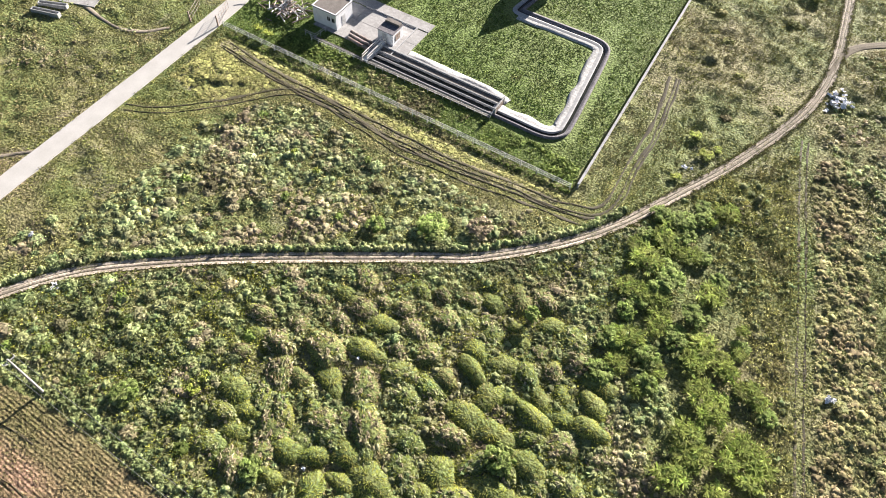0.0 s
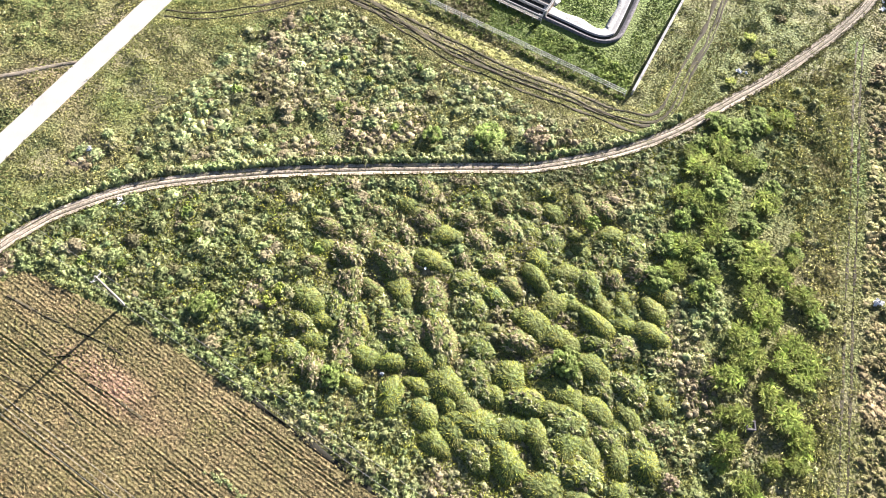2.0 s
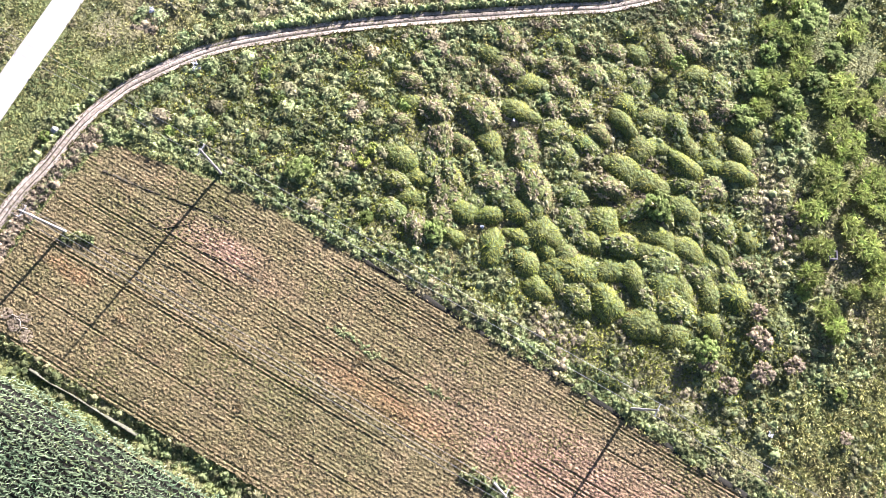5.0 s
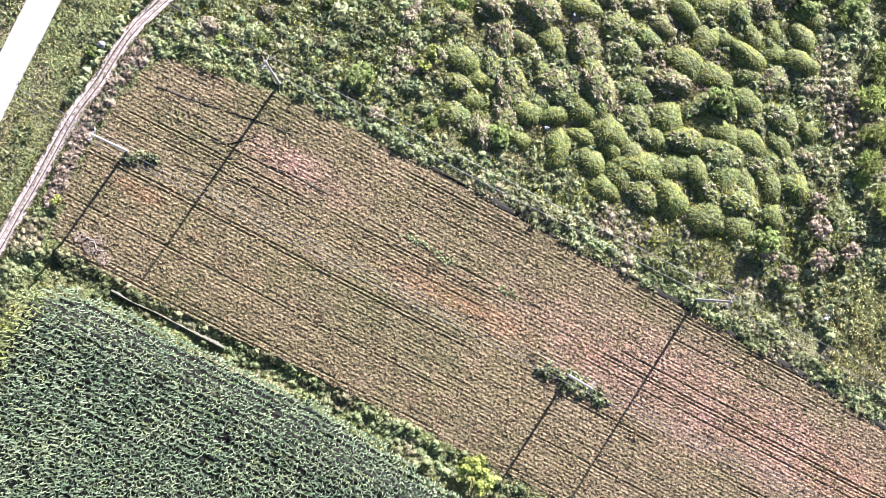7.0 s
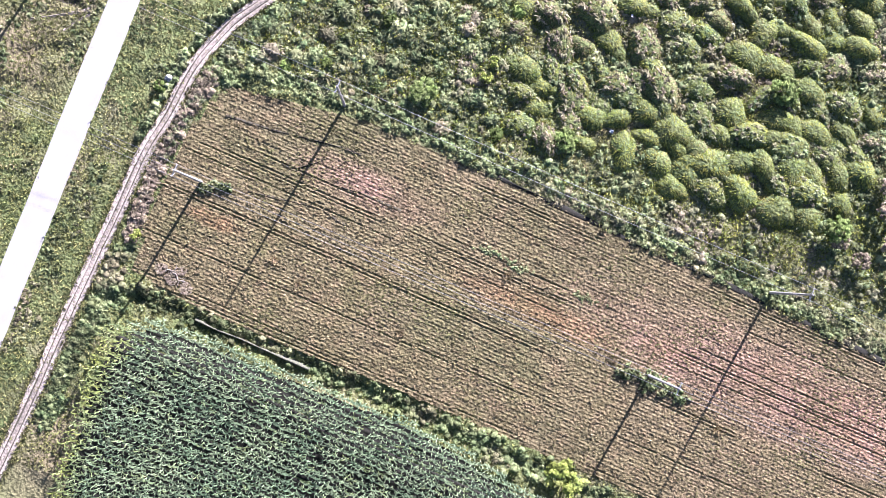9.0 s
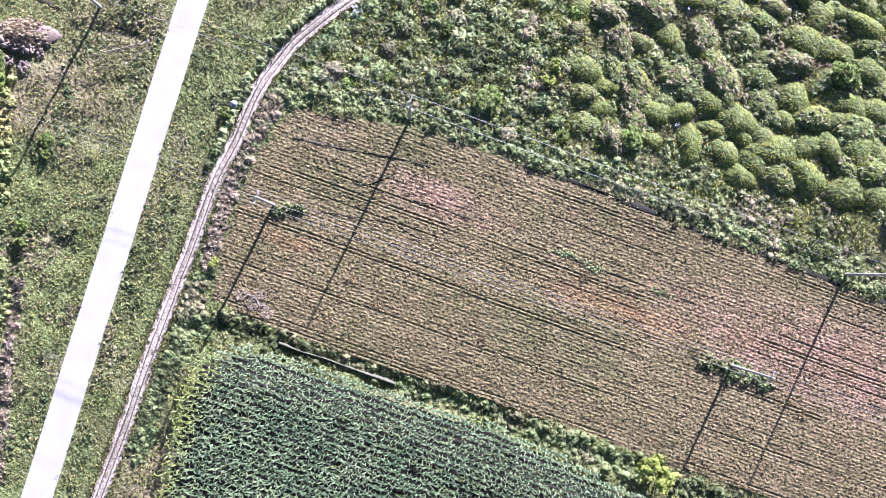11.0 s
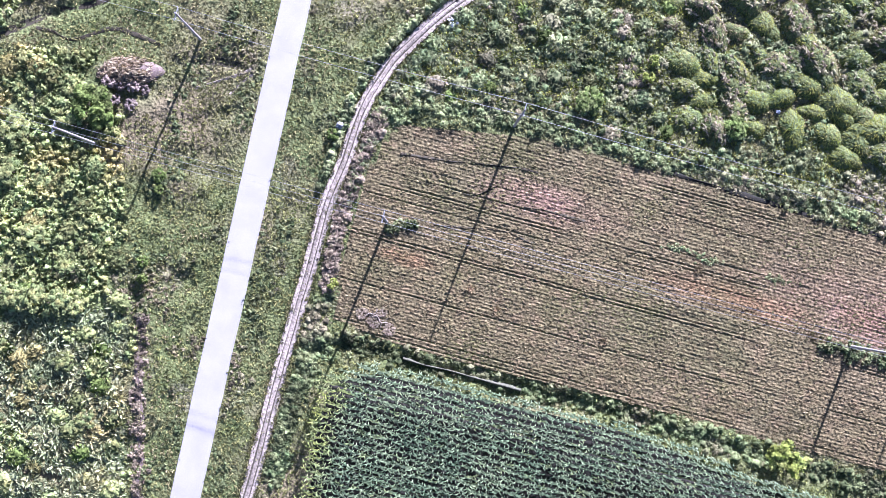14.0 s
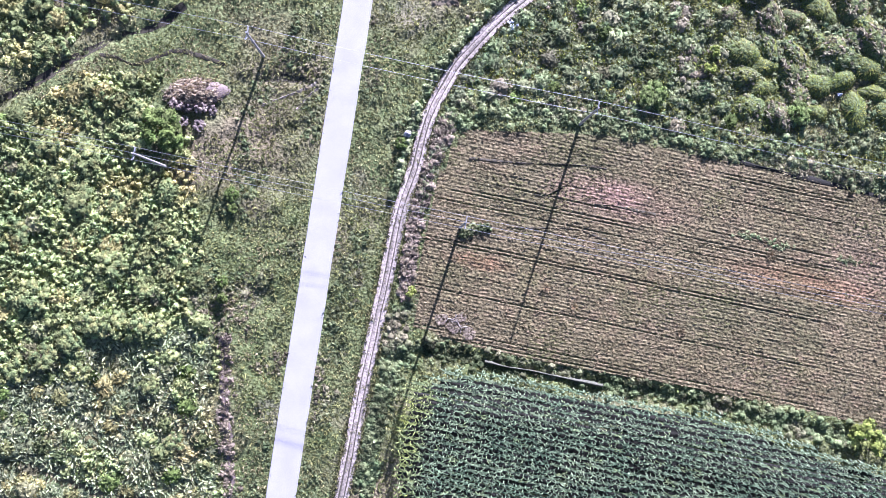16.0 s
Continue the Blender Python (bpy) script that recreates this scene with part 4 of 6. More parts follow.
def hedge(name, line, spread, mat, label, seed, count, radius=(0.3, 0.7), tall=1.0):
    """A strip of weeds along a line."""
    r = np.random.RandomState(seed)
    p = np.array([(v.x, v.y) for v in spline(line, 0.2)])
    q = p[r.randint(0, len(p), count)] + r.randn(count, 2) * spread
    big = radius[0] + (radius[1] - radius[0]) * r.rand(count) ** 2
    ok = free_of_ways(q[:, 0], q[:, 1], 0.1)
    q, big = q[ok], big[ok]
    dry = np.clip((fractal(q[:, 0], q[:, 1], 5, seed) - 0.5) * 3 - 0.2 + 0.2 * r.randn(len(q)), 0, 0.8)
    return stuff(name, leaf_cloud(np.c_[q, ground_z(q[:, 0], q[:, 1])], big, 0.8 * tall * big * (0.45 + 0.4 * r.rand(len(q))), 11, 0.13 + 0.1 * r.rand(len(q)), r, 0.45, dry=dry), mat, label, "weeds")


hedge("hedgerow_weeds", HEDGE_SOUTH, 0.75, GREY_WEED, "grey-green weeds along the ditch between the fields", 170, 1200, (0.35, 0.75), 1.15)
hedge("hedgerow_weeds", HEDGE_NORTH, 1.0, GREY_WEED, "pale grey-green weeds along the field's edge", 172, 1900, (0.25, 0.6))
hedge("edge_weeds", [(0.2, 15.5), (-2.0, 10), (-4.0, 0), (-4.6, -6)], 0.6, WITHERED, "dry brownish weeds at the field's end", 174, 480)
hedge("corner_weeds", [(-5.6, -8), (-6, -12), (-6.4, -16), (-8.2, -22), (-9.5, -30)], 0.7, GREY_WEED, "grey-green weeds between track and corn", 175, 520, (0.3, 0.7), 0.8)
hedge("ditch_weeds", [local(*q) for q in ((-14, -7.0), (10, -7.1), (30, -7.0), (54, -6.5))], 0.2, SHRUB, "dark green weeds in the fence ditch", 176, 320, (0.15, 0.32))

verge = [(v.x, v.y) for v in TRACK_LINE[::6]]
for off, label, seed, count in ((1.6, "tall green weeds that shade the track", 178, 900), (-1.95, "low yellow-green weeds along the sunlit side of the track", 179, 900)):
    line = []
    for (ax, ay), (bx, by) in zip(verge, verge[1:]):
        long = math.hypot(bx - ax, by - ay)
        if 5 < ay < 74:
            line.append((ax - (by - ay) / long * off, ay + (bx - ax) / long * off))
    hedge("track_weeds", line, 0.25 if off > 0 else 0.55, WEED if off > 0 else FIELD_WEED, label, seed, count, (0.45, 0.75) if off > 0 else (0.3, 0.6), 1.7 if off > 0 else 0.9)

# ragged grass on the track's edges and between its wheel lines
rng = np.random.RandomState(29)
way = np.array([(v.x, v.y) for v in spline([(v.x, v.y) for v in TRACK_LINE[::4]], 0.1)])
run = np.gradient(way, axis=0)
run /= np.linalg.norm(run, axis=1, keepdims=True)
pick = rng.randint(0, len(way), 4200)
apart = np.where(rng.rand(4200) < 0.08, rng.randn(4200) * 0.12, np.sign(rng.randn(4200)) * (0.84 + 0.42 * rng.rand(4200)))
px, py = (way[pick] + np.stack([-run[pick, 1], run[pick, 0]], 1) * apart[:, None]).T
stuff("track_grass", tuft_cloud(np.stack([px, py, np.where(np.abs(apart) < 0.5, 0.02, 0.0)], 1), np.full(4200, 0.2), np.where(np.abs(apart) < 0.5, 0.18, 0.34), 6, rng, 0.09, 0.5, np.clip(0.25 + 0.3 * rng.randn(4200), 0, 0.8)), GRASS,
      "ragged grass creeping over the track's edges", "grass")

# corn: leafy stalks in rows
rng = np.random.RandomState(31)
u0, u1 = -18.0, 82.0
uu, vv = np.meshgrid(np.arange(u0, u1, 0.55), np.arange(-46, 6, 0.86))
uu = uu + (rng.rand(*uu.shape) - 0.5) * 0.2
vv = vv + rng.randn(*vv.shape) * 0.08 + 0.5 * (fractal(uu, vv, 6, 35) - 0.5)
cx, cy = (uu * ROW.x + vv * ACROSS.x).ravel(), (uu * ROW.y + vv * ACROSS.y).ravel()
ok = within(CORN_FIELD, cx, cy - 1.2) & (cy > -42) & (vnoise(cx, cy, 1.6, 36) + 0.15 * rng.rand(len(cx)) > 0.16)
cx, cy = cx[ok], cy[ok]


def corn_plants(cx, cy, rng):
    """Corn seen as whorls of long leaves that rise, bend over and hang."""
    n, count = len(cx), 5
    phi = rng.rand(n)[:, None] * 6.28 + np.arange(count)[None] * 2.6 + rng.randn(n, count) * 0.3
    along, over = np.cos(phi), 0.58 * np.sin(phi)
    out = np.stack([along * ROW.x + over * ACROSS.x, along * ROW.y + over * ACROSS.y, np.zeros((n, count))], -1)
    side = np.stack([-out[..., 1], out[..., 0], out[..., 2]], -1) * 1.4
    rise = (0.95 + 0.28 * np.arange(count))[None] * (0.85 + 0.3 * rng.rand(n))[:, None]
    root = np.stack([np.repeat(cx[:, None], count, 1), np.repeat(cy[:, None], count, 1), rise], -1)
    long = 0.76 * (0.75 + 0.5 * rng.rand(n, count))[..., None]
    up = np.array((0, 0, 1.0))
    ring = [(root, 0.035), (root + out * long * 0.35 + up * long * 0.5, 0.06), (root + out * long * 0.75 + up * long * 0.4, 0.055), (root + out * long * 1.05 - up * long * 0.12, 0.006)]
    verts = np.stack([v for p, w in ring for v in (p - side * w, p + side * w)], 2).reshape(-1, 3)
    base = np.arange(n * count)[:, None, None] * 8
    quads = base + np.array([(0, 1, 3, 2), (2, 3, 5, 4), (4, 5, 7, 6)])[None]
    edge = np.clip(1 - near([(-3.6, -18.6), (-5.0, -22.6), (-5.8, -27.5), (-6.5, -38)], cx, cy) / 2.6 + 0.35, 0, 1) * (0.3 + 0.6 * rng.rand(n))
    edge = np.maximum(edge, np.clip(rng.rand(n) - 0.85, 0, 0.15) * 2)
    return verts, quads.reshape(-1, 4), np.repeat(edge, count * 8), np.repeat(np.clip(rng.randn(n) * 0.3, -1, 1), count * 8)


stuff("corn", corn_plants(cx, cy, rng), CORN, "tall dark green corn standing in rows", "corn")

# straw and weeds on the stubble
rng = np.random.RandomState(37)
u0 = min(Vector((*q, 0)) @ ROW for q in FIELD)
v0 = min(Vector((*q, 0)) @ ACROSS for q in FIELD)
row_n, uu = np.meshgrid(np.arange(125), np.arange(u0, 142, 0.17))
uu = uu + (rng.rand(*uu.shape) - 0.5) * 0.2
vv = v0 + 0.225 + 0.45 * row_n + rng.randn(*uu.shape) * 0.105 + 0.25 * (fractal(uu, uu * 0, 18, 41) - 0.5)
sx, sy = (uu * ROW.x + vv * ACROSS.x).ravel(), (uu * ROW.y + vv * ACROSS.y).ravel()
thin = np.random.RandomState(8).rand(125)[row_n].ravel()
ok = within(FIELD, sx, sy) & (sx < 118) & (rng.rand(len(sx)) < 0.56 + 0.22 * (thin > 0.16) + 0.5 * (fractal(sx, sy, 2.5, 91) - 0.5) * 2)
sx, sy = sx[ok], sy[ok]
green = np.clip((fractal(sx, sy, 7, 47) - 0.5) * 4 + 0.3 * rng.randn(len(sx)), 0, 0.8)
turn = rng.randn(len(sx)) * 0.5 + np.where(rng.rand(len(sx)) < 0.5, np.pi, 0)
lay = np.stack([ROW.x * np.cos(turn) - ROW.y * np.sin(turn), ROW.y * np.cos(turn) + ROW.x * np.sin(turn), 0.12 + 0.4 * rng.rand(len(sx)) ** 2], 1)
lay /= np.linalg.norm(lay, axis=1, keepdims=True)
straws = strokes(np.stack([sx, sy, 0.06 + 0.05 * rng.rand(len(sx))], 1), lay, 0.22 + 0.3 * rng.rand(len(sx)), 0.07 + 0.09 * rng.rand(len(sx)), rng, 0.1)
stuff("stubble", (*straws, green.repeat(4), np.clip(rng.randn(len(sx)) * 0.5 + 1.6 * (fractal(sx, sy, 3.0, 92) - 0.5), -1, 1).repeat(4)), STRAW, "short cut straw stubble and sprouting weeds", "stubble")


# smooth grass on the bank below the fence
rng = np.random.RandomState(39)
bx, by = scattered(-4, 80, 58, 84, 0.27, rng)
ok = within(BANK_LAND, bx, by) | (near(pairs(RUT_A), bx, by) < 2.2) | (near(pairs(RUT_B), bx, by) < 2.2)
for line, edges in ((RUT_A, ((0.4, 0.9),)), (RUT_B, ((0.15, 0.6), (0.65, 1.25)))):
    apart = near(pairs(line), bx, by)
    for low, high in edges:
        ok &= (apart < low) | (apart > high) | (rng.rand(len(bx)) < 0.3)
ok &= ~within(YARD, bx, by)
bx, by = bx[ok], by[ok]
cx, cy = scattered(-2, 70, 64, 84, 0.62, rng)
ok = within(BANK_LAND, cx, cy) & (near(pairs(RUT_A[::2]), cx, cy) > 1.3) & (near(pairs(RUT_B[::2]), cx, cy) > 1.35)
cx, cy = cx[ok], cy[ok]
stuff("bank_tussocks", leaf_cloud(np.stack([cx, cy, ground_z(cx, cy)], 1), np.full(len(cx), 0.65), 0.03 + 0.05 * rng.rand(len(cx)), 5, np.full(len(cx), 0.2), rng, 0.35, 0.1), BANK,
      "soft yellow-green tussocks on the bank below the fence", "grass")
stuff("bank_grass", blade_cloud(np.stack([bx, by, ground_z(bx, by)], 1), np.full(len(bx), 0.18), 0.05 + 0.05 * fractal(bx, by, 3, 72), 4, rng, 0.08, 2.6, np.clip((fractal(bx, by, 5, 62) - 0.55) * 2, 0, 0.5)), BANK,
      "smooth yellow-green grass on the bank below the fence", "grass")


# ---- heaps overgrown with grass ----
def heap_meshes(seed, dryness=0.0):
    """A dome of earth one metre across, the long grass combed down its sides and the taller herbs on it."""
    r = np.random.RandomState(seed)
    rings, spokes = 9, 22
    lump = [r.rand() * 6.28 for _ in range(4)]
    stretch = 0.85 + 0.3 * r.rand()
    tall = 0.235

    def shape(a):
        return 0.5 * (1 + 0.10 * np.sin(2 * a + lump[0]) + 0.08 * np.sin(3 * a + lump[1]) + 0.05 * np.sin(5 * a + lump[2]))

    def crest(q):
        return tall * np.clip(1 - q ** 1.8, 0, 1) ** 0.85

    def uneven(x, y, q):
        return 0.075 * (fractal(x, y, 0.33, seed + 5) - 0.5) * np.clip(1.6 * (1 - q), 0, 1)

    verts = [(0, 0, tall)]
    for k in range(1, rings + 1):
        q = k / rings
        for s in range(spokes):
            a = 6.2832 * s / spokes
            vx, vy = math.cos(a) * shape(a) * q * stretch, math.sin(a) * shape(a) * q
            verts.append((vx, vy, float(crest(q) + uneven(vx, vy, q)) - 0.06 * (k == rings)))
    bm = bmesh.new()
    vs = [bm.verts.new(v) for v in verts]
    for s in range(spokes):
        bm.faces.new((vs[0], vs[1 + s], vs[1 + (s + 1) % spokes]))
        for k in range(rings - 1):
            a, b = 1 + k * spokes, 1 + (k + 1) * spokes
            bm.faces.new((vs[a + s], vs[b + s], vs[b + (s + 1) % spokes], vs[a + (s + 1) % spokes]))
    body = bpy.data.meshes.new("earth_body")
    for f in bm.faces:
        f.smooth = True
    bm.to_mesh(body)
    bm.free()
    body.materials.append(HEAP_EARTH)

    def spread(n, rim):
        a, q = r.rand(n) * 6.2832, np.sqrt(r.rand(n)) * rim
        vx, vy = np.cos(a) * shape(a) * q * stretch, np.sin(a) * shape(a) * q
        return a, q, np.stack([vx, vy, crest(q) + uneven(vx, vy, q) - 0.008], 1)

    n = 900
    a, q, base = spread(n, 1.02)
    slope = (crest(np.clip(q - 0.04, 0, 1)) - crest(np.clip(q + 0.04, 0, 1))) / 0.04
    way = np.stack([np.cos(a), np.sin(a), -slope], 1) + r.randn(n, 3) * np.array((0.45, 0.45, 0.12))
    way /= np.linalg.norm(way, axis=1, keepdims=True)
    way[:, 2] += 0.22
    cover = strokes(base, way, 0.06 + 0.07 * r.rand(n), 0.012 + 0.012 * r.rand(n), r, 0.1)
    patchy = np.clip(r.randn(n) * 0.3 + 1.6 * (fractal(base[:, 0], base[:, 1], 0.3, seed) - 0.5), -1, 1).repeat(4)
    dry = np.clip(dryness + 0.25 * r.randn(n) + 1.5 * (fractal(base[:, 0], base[:, 1], 0.4, seed + 9) - 0.5), 0, 0.9).repeat(4)
    herbs = leaf_cloud(spread(30, 0.85)[2], 0.04 + 0.05 * r.rand(30), 0.025 + 0.035 * r.rand(30), 7, np.full(30, 0.05), r, 0.5, dry=np.clip(dryness + 0.2 + 0.3 * r.randn(30), 0, 0.9), patch=0.3, core=(6, 2))
    return [mesh_of("herb_growth", herbs[0], herbs[1], WEED, True, tuple(zip(("dry", "tone"), herbs[2:]))), body,
            mesh_of("heap_grass", *cover, MOUND_GRASS, True, (("dry", dry), ("tone", patchy)))]


gap_rng = np.random.RandomState(40)
HEAP_LAND = [(36, 37), (44, 46), (60, 50), (72, 55), (80, 47), (85, 33), (87, 22), (80, 13.5), (66, 13.5), (52, 15.5), (39, 17.5), (37, 27)]
for mx, my in zip(*scattered(34, 90, 10, 58, 2.2, gap_rng)):
    if within(HEAP_LAND, mx, my) and all(math.hypot(mx - q[0], my - q[1]) > 1.3 + q[2] * 0.42 for q in MOUND_PLACES):
        MOUND_PLACES.append((float(mx), float(my), 2.5 + 0.9 * gap_rng.rand()))
HEAPS = [heap_meshes(200 + k) for k in range(6)]
BROWN_HEAPS = [heap_meshes(210 + k, 0.55) for k in range(3)]
rng = np.random.RandomState(41)
for mx, my, d in MOUND_PLACES:
    d = min(d, 4.3) * (0.82 + 0.22 * rng.rand())
    brown = rng.rand() < np.interp(my, (20, 30, 44), (0.06, 0.45, 0.6)) * (1.0 if mx < 62 else 0.6)
    herbs, body, cover = (BROWN_HEAPS if brown else HEAPS)[rng.randint(3 if brown else 6)]
    heap = new("earth_heap")
    high = 0.72 + 0.3 * rng.rand()
    heap.matrix_world = Matrix.LocRotScale((mx, my, float(ground_z(mx, my)) - 0.05), Euler((0, 0, -0.55 + 0.5 * rng.randn())), (d * (1.2 + 0.45 * rng.rand()), d * (0.9 + 0.25 * rng.rand()), d * high))
    under(new("earth_body", body), heap)
    tagged(under(new("heap_grass", cover), heap), "long browning grass" if brown else "long green grass", kind="stuff")
    if rng.rand() < (0.8 if brown else 0.45):
        tagged(under(new("herb_growth", herbs), heap), "tall browning herbs", kind="stuff")
    tagged(heap, "rounded earth heap under browning grass and herbs" if brown else "rounded earth heap overgrown with long green grass", "heap", "dumped earth heaps")


# ---- bushes ----
def bush_parts(seed, leaves, spiky, mat, n=38):
    """A bush one metre across and high: stems and a crown of leaf clumps."""
    r = np.random.RandomState(seed)
    bm = bmesh.new()
    for k in range(6 if n > 20 else 3):
        a = 6.28 * k / (6 if n > 20 else 3) + r.rand()
        knee = Vector((math.cos(a) * 0.12, math.sin(a) * 0.12, 0.3))
        rod(bm, (math.cos(a) * 0.03, math.sin(a) * 0.03, -0.05), knee, 0.025, 0.018, 5)
        rod(bm, knee, (math.cos(a) * 0.3, math.sin(a) * 0.3, 0.65), 0.018, 0.008, 4)
    stems = bpy.data.meshes.new("stems")
    bm.to_mesh(stems)
    bm.free()
    stems.materials.append(BARK)
    a, q, h = r.rand(n) * 6.28, np.sqrt(r.rand(n)) * 0.42, r.rand(n)
    c = np.stack([np.cos(a) * q, np.sin(a) * q, 0.25 + (0.62 * np.sqrt(np.clip(1 - (q / 0.5) ** 2, 0, 1))) * (0.45 + 0.55 * h)], 1)
    if spiky:
        verts, faces, dry, tone = tuft_cloud(c, np.full(n, 0.02), np.full(n, 0.2), leaves, r, 0.048, 0.3, np.clip(0.15 * r.randn(n), 0, 0.4), patch=0.3)
        more, inner, each = foliage_cores(c - np.array((0, 0, 0.06)), np.full(n, 0.055), np.full(n, 0.045), r, 6, 2)
        verts, faces = np.concatenate([verts, more]), np.concatenate([faces, inner + len(verts)])
        dry, tone = np.r_[dry, np.zeros(len(more))], np.r_[tone, np.repeat(r.randn(n) * 0.3, each)]
    else:
        verts, faces, dry, tone = leaf_cloud(c, 0.07 + 0.06 * r.rand(n), 0.06 + 0.07 * r.rand(n), leaves, np.full(n, 0.045), r, 0.6, dry=np.clip(0.12 * r.randn(n), 0, 0.5), patch=0.3)
    return stems, mesh_of("crown", verts, faces, mat, True, (("dry", dry), ("tone", tone)))


BUSH_KINDS = {"round": [bush_parts(300 + k, 24, False, SHRUB, 50) for k in range(3)], "sumac": [bush_parts(310 + k, 13, True, SUMAC, 30) for k in range(4)], "broadleaf": [bush_parts(350 + k, 20, False, BROADLEAF, 42) for k in range(3)],
              "yellow": [bush_parts(320, 16, False, YELLOW)], "weedy": [bush_parts(330 + k, 16, False, WEST_WEED) for k in range(2)],
              "dead": [bush_parts(340 + k, 12, False, WITHERED) for k in range(2)], "spoil": [bush_parts(345, 12, False, SPOIL_WEED)]}
bush_rng = np.random.RandomState(43)


def bush(kind, x, y, wide, high, label, group=""):
    some = BUSH_KINDS[kind]
    stems, crown = some[bush_rng.randint(len(some))]
    ob = new("bush")
    ob.matrix_world = Matrix.LocRotScale((x, y, float(ground_z(x, y))), Euler((0, 0, bush_rng.rand() * 6.28)), (wide, wide * (0.85 + 0.3 * bush_rng.rand()), high))
    under(new("stems", stems), ob)
    under(new("crown", crown), ob)
    return tagged(ob, label, "bush", group)


for x, y in ((96.32, 52.13), (98.92, 50.52), (93.16, 48.21), (92.54, 41.57), (97.71, 39.93), (94.1, 39.31), (91.79, 35.97), (98.71, 42.78), (101.27, 41.74), (94.17, 31.44), (93.54, 27.43), (97.01, 35.66), (99.57, 33.56), (102.19, 30.8), (96.39, 23.8), (97.81, 21.87), (95.19, 45.57)):
    bush("sumac", x, y, 3.0 + 1.4 * bush_rng.rand(), 1.3 + 0.5 * bush_rng.rand(), "yellow-green sumac bush with long drooping leaves", "sumac thicket")
for x, y in ((83.93, 70.23), (87.61, 68.65), (82.41, 65.48), (82.85, 59.7), (85.86, 57.08), (82.92, 52.15), (82.33, 47.82), (85.75, 50.1), (88.87, 54.1), (91.91, 63.41), (92.27, 55.02), (85.69, 74.13), (91.67, 78.79), (81.58, 56.29), (86.24, 63.05), (90.33, 58.91), (80.73, 51.26), (86.55, 46.43), (80.46, 45.74)):
    bush("broadleaf" if bush_rng.rand() < 0.6 else "sumac", x, y, 3.4 + 1.4 * bush_rng.rand(), 1.3 + 0.4 * bush_rng.rand(), "dense green elder bush in the thicket", "round thicket")
THICKET = [(80, 76), (90, 81), (95, 66), (99, 56), (103, 44), (104.5, 26), (99, 20), (94.5, 22), (91, 30), (91.5, 38), (88, 45), (80, 44), (79, 58)]
tx, ty = scattered(78, 106, 18, 82, 2.3, bush_rng)
for x, y in zip(tx, ty):
    if within(THICKET, x, y) and bush_rng.rand() < 0.32:
        kind = "sumac" if y < 58 + 9 * bush_rng.randn() else "broadleaf"
        bush(kind, float(x), float(y), 2.2 + 1.6 * bush_rng.rand(), 0.9 + 0.5 * bush_rng.rand(),
             "yellow-green sumac bush with long drooping leaves" if kind == "sumac" else "dense green elder bush in the thicket", kind + " thicket")
for x, y, w, h in ((51.9, 58.1, 5.2, 1.5), (44.2, 55.2, 3.2, 1.3), (72.4, 30.0, 4.6, 2.0), (70.0, 50.0, 2.6, 2.2), (82.5, 13.8, 4.0, 2.2), (27.0, 19.6, 4.2, 1.4), (46, 17.6, 3.6, 1.2)):
    bush("broadleaf", x, y, w, h, "rounded leafy green bush among the weeds")
for x, y, w, h in ((58.3, 61, 4.2, 1.6), (88.9, 17.4, 3.6, 1.9), (83.5, 12.5, 2.8, 1.6), (93.8, 15.4, 3.0, 1.6), (90.5, 13.5, 3.2, 1.5), (88, 20.5, 2.4, 1.5), (86.5, 10.5, 2.8, 1.4), (101.8, 8.9, 2.0, 1.0)):
    bush("dead", x, y, w, h, "withered pinkish brown brush")
for x, y, w, h in ((31.6, 60.7, 1.4, 1.0), (26.5, 62.9, 1.3, 1.0), (34.9, 25.2, 1.8, 1.6), (34.3, 23.2, 2.0, 1.5), (54.6, -24.2, 6.0, 2.4), (-4.0, -5.6, 1.8, 1.0), (8.5, 85.4, 2.4, 1.4), (6.0, 86.2, 2.0, 1.2), (84.1, 93.5, 2.6, 0.8), (86.4, 89.6, 3.0, 0.9), (82.9, 83.0, 2.2, 0.7), (88.2, 91.4, 2.0, 0.6)):
    bush("yellow", x, y, w, h, "bright yellow-green leafy shrub")
for x, y, w, h in ((-27.4, -4.2, 1.7, 1.4), (-27.3, -6.3, 1.5, 1.3), (100.4, 13.9, 2.2, 0.9), (-26.3, 6.6, 2.0, 0.6), (-26.2, 4.9, 1.4, 0.5)):
    bush("round", x, y, w, h, "small dark green shrub in the meadow")
for x, y, w, h in ((-35.2, 15.0, 5.2, 2.0), (-37.8, 13.8, 4.4, 1.6), (-33.8, 13.6, 3.8, 1.7), (-37.6, 16.8, 3.4, 1.3)):
    bush("round" if x > -36 else "weedy", x, y, w, h, "green broad-leaved shrub beside the spoil heap")
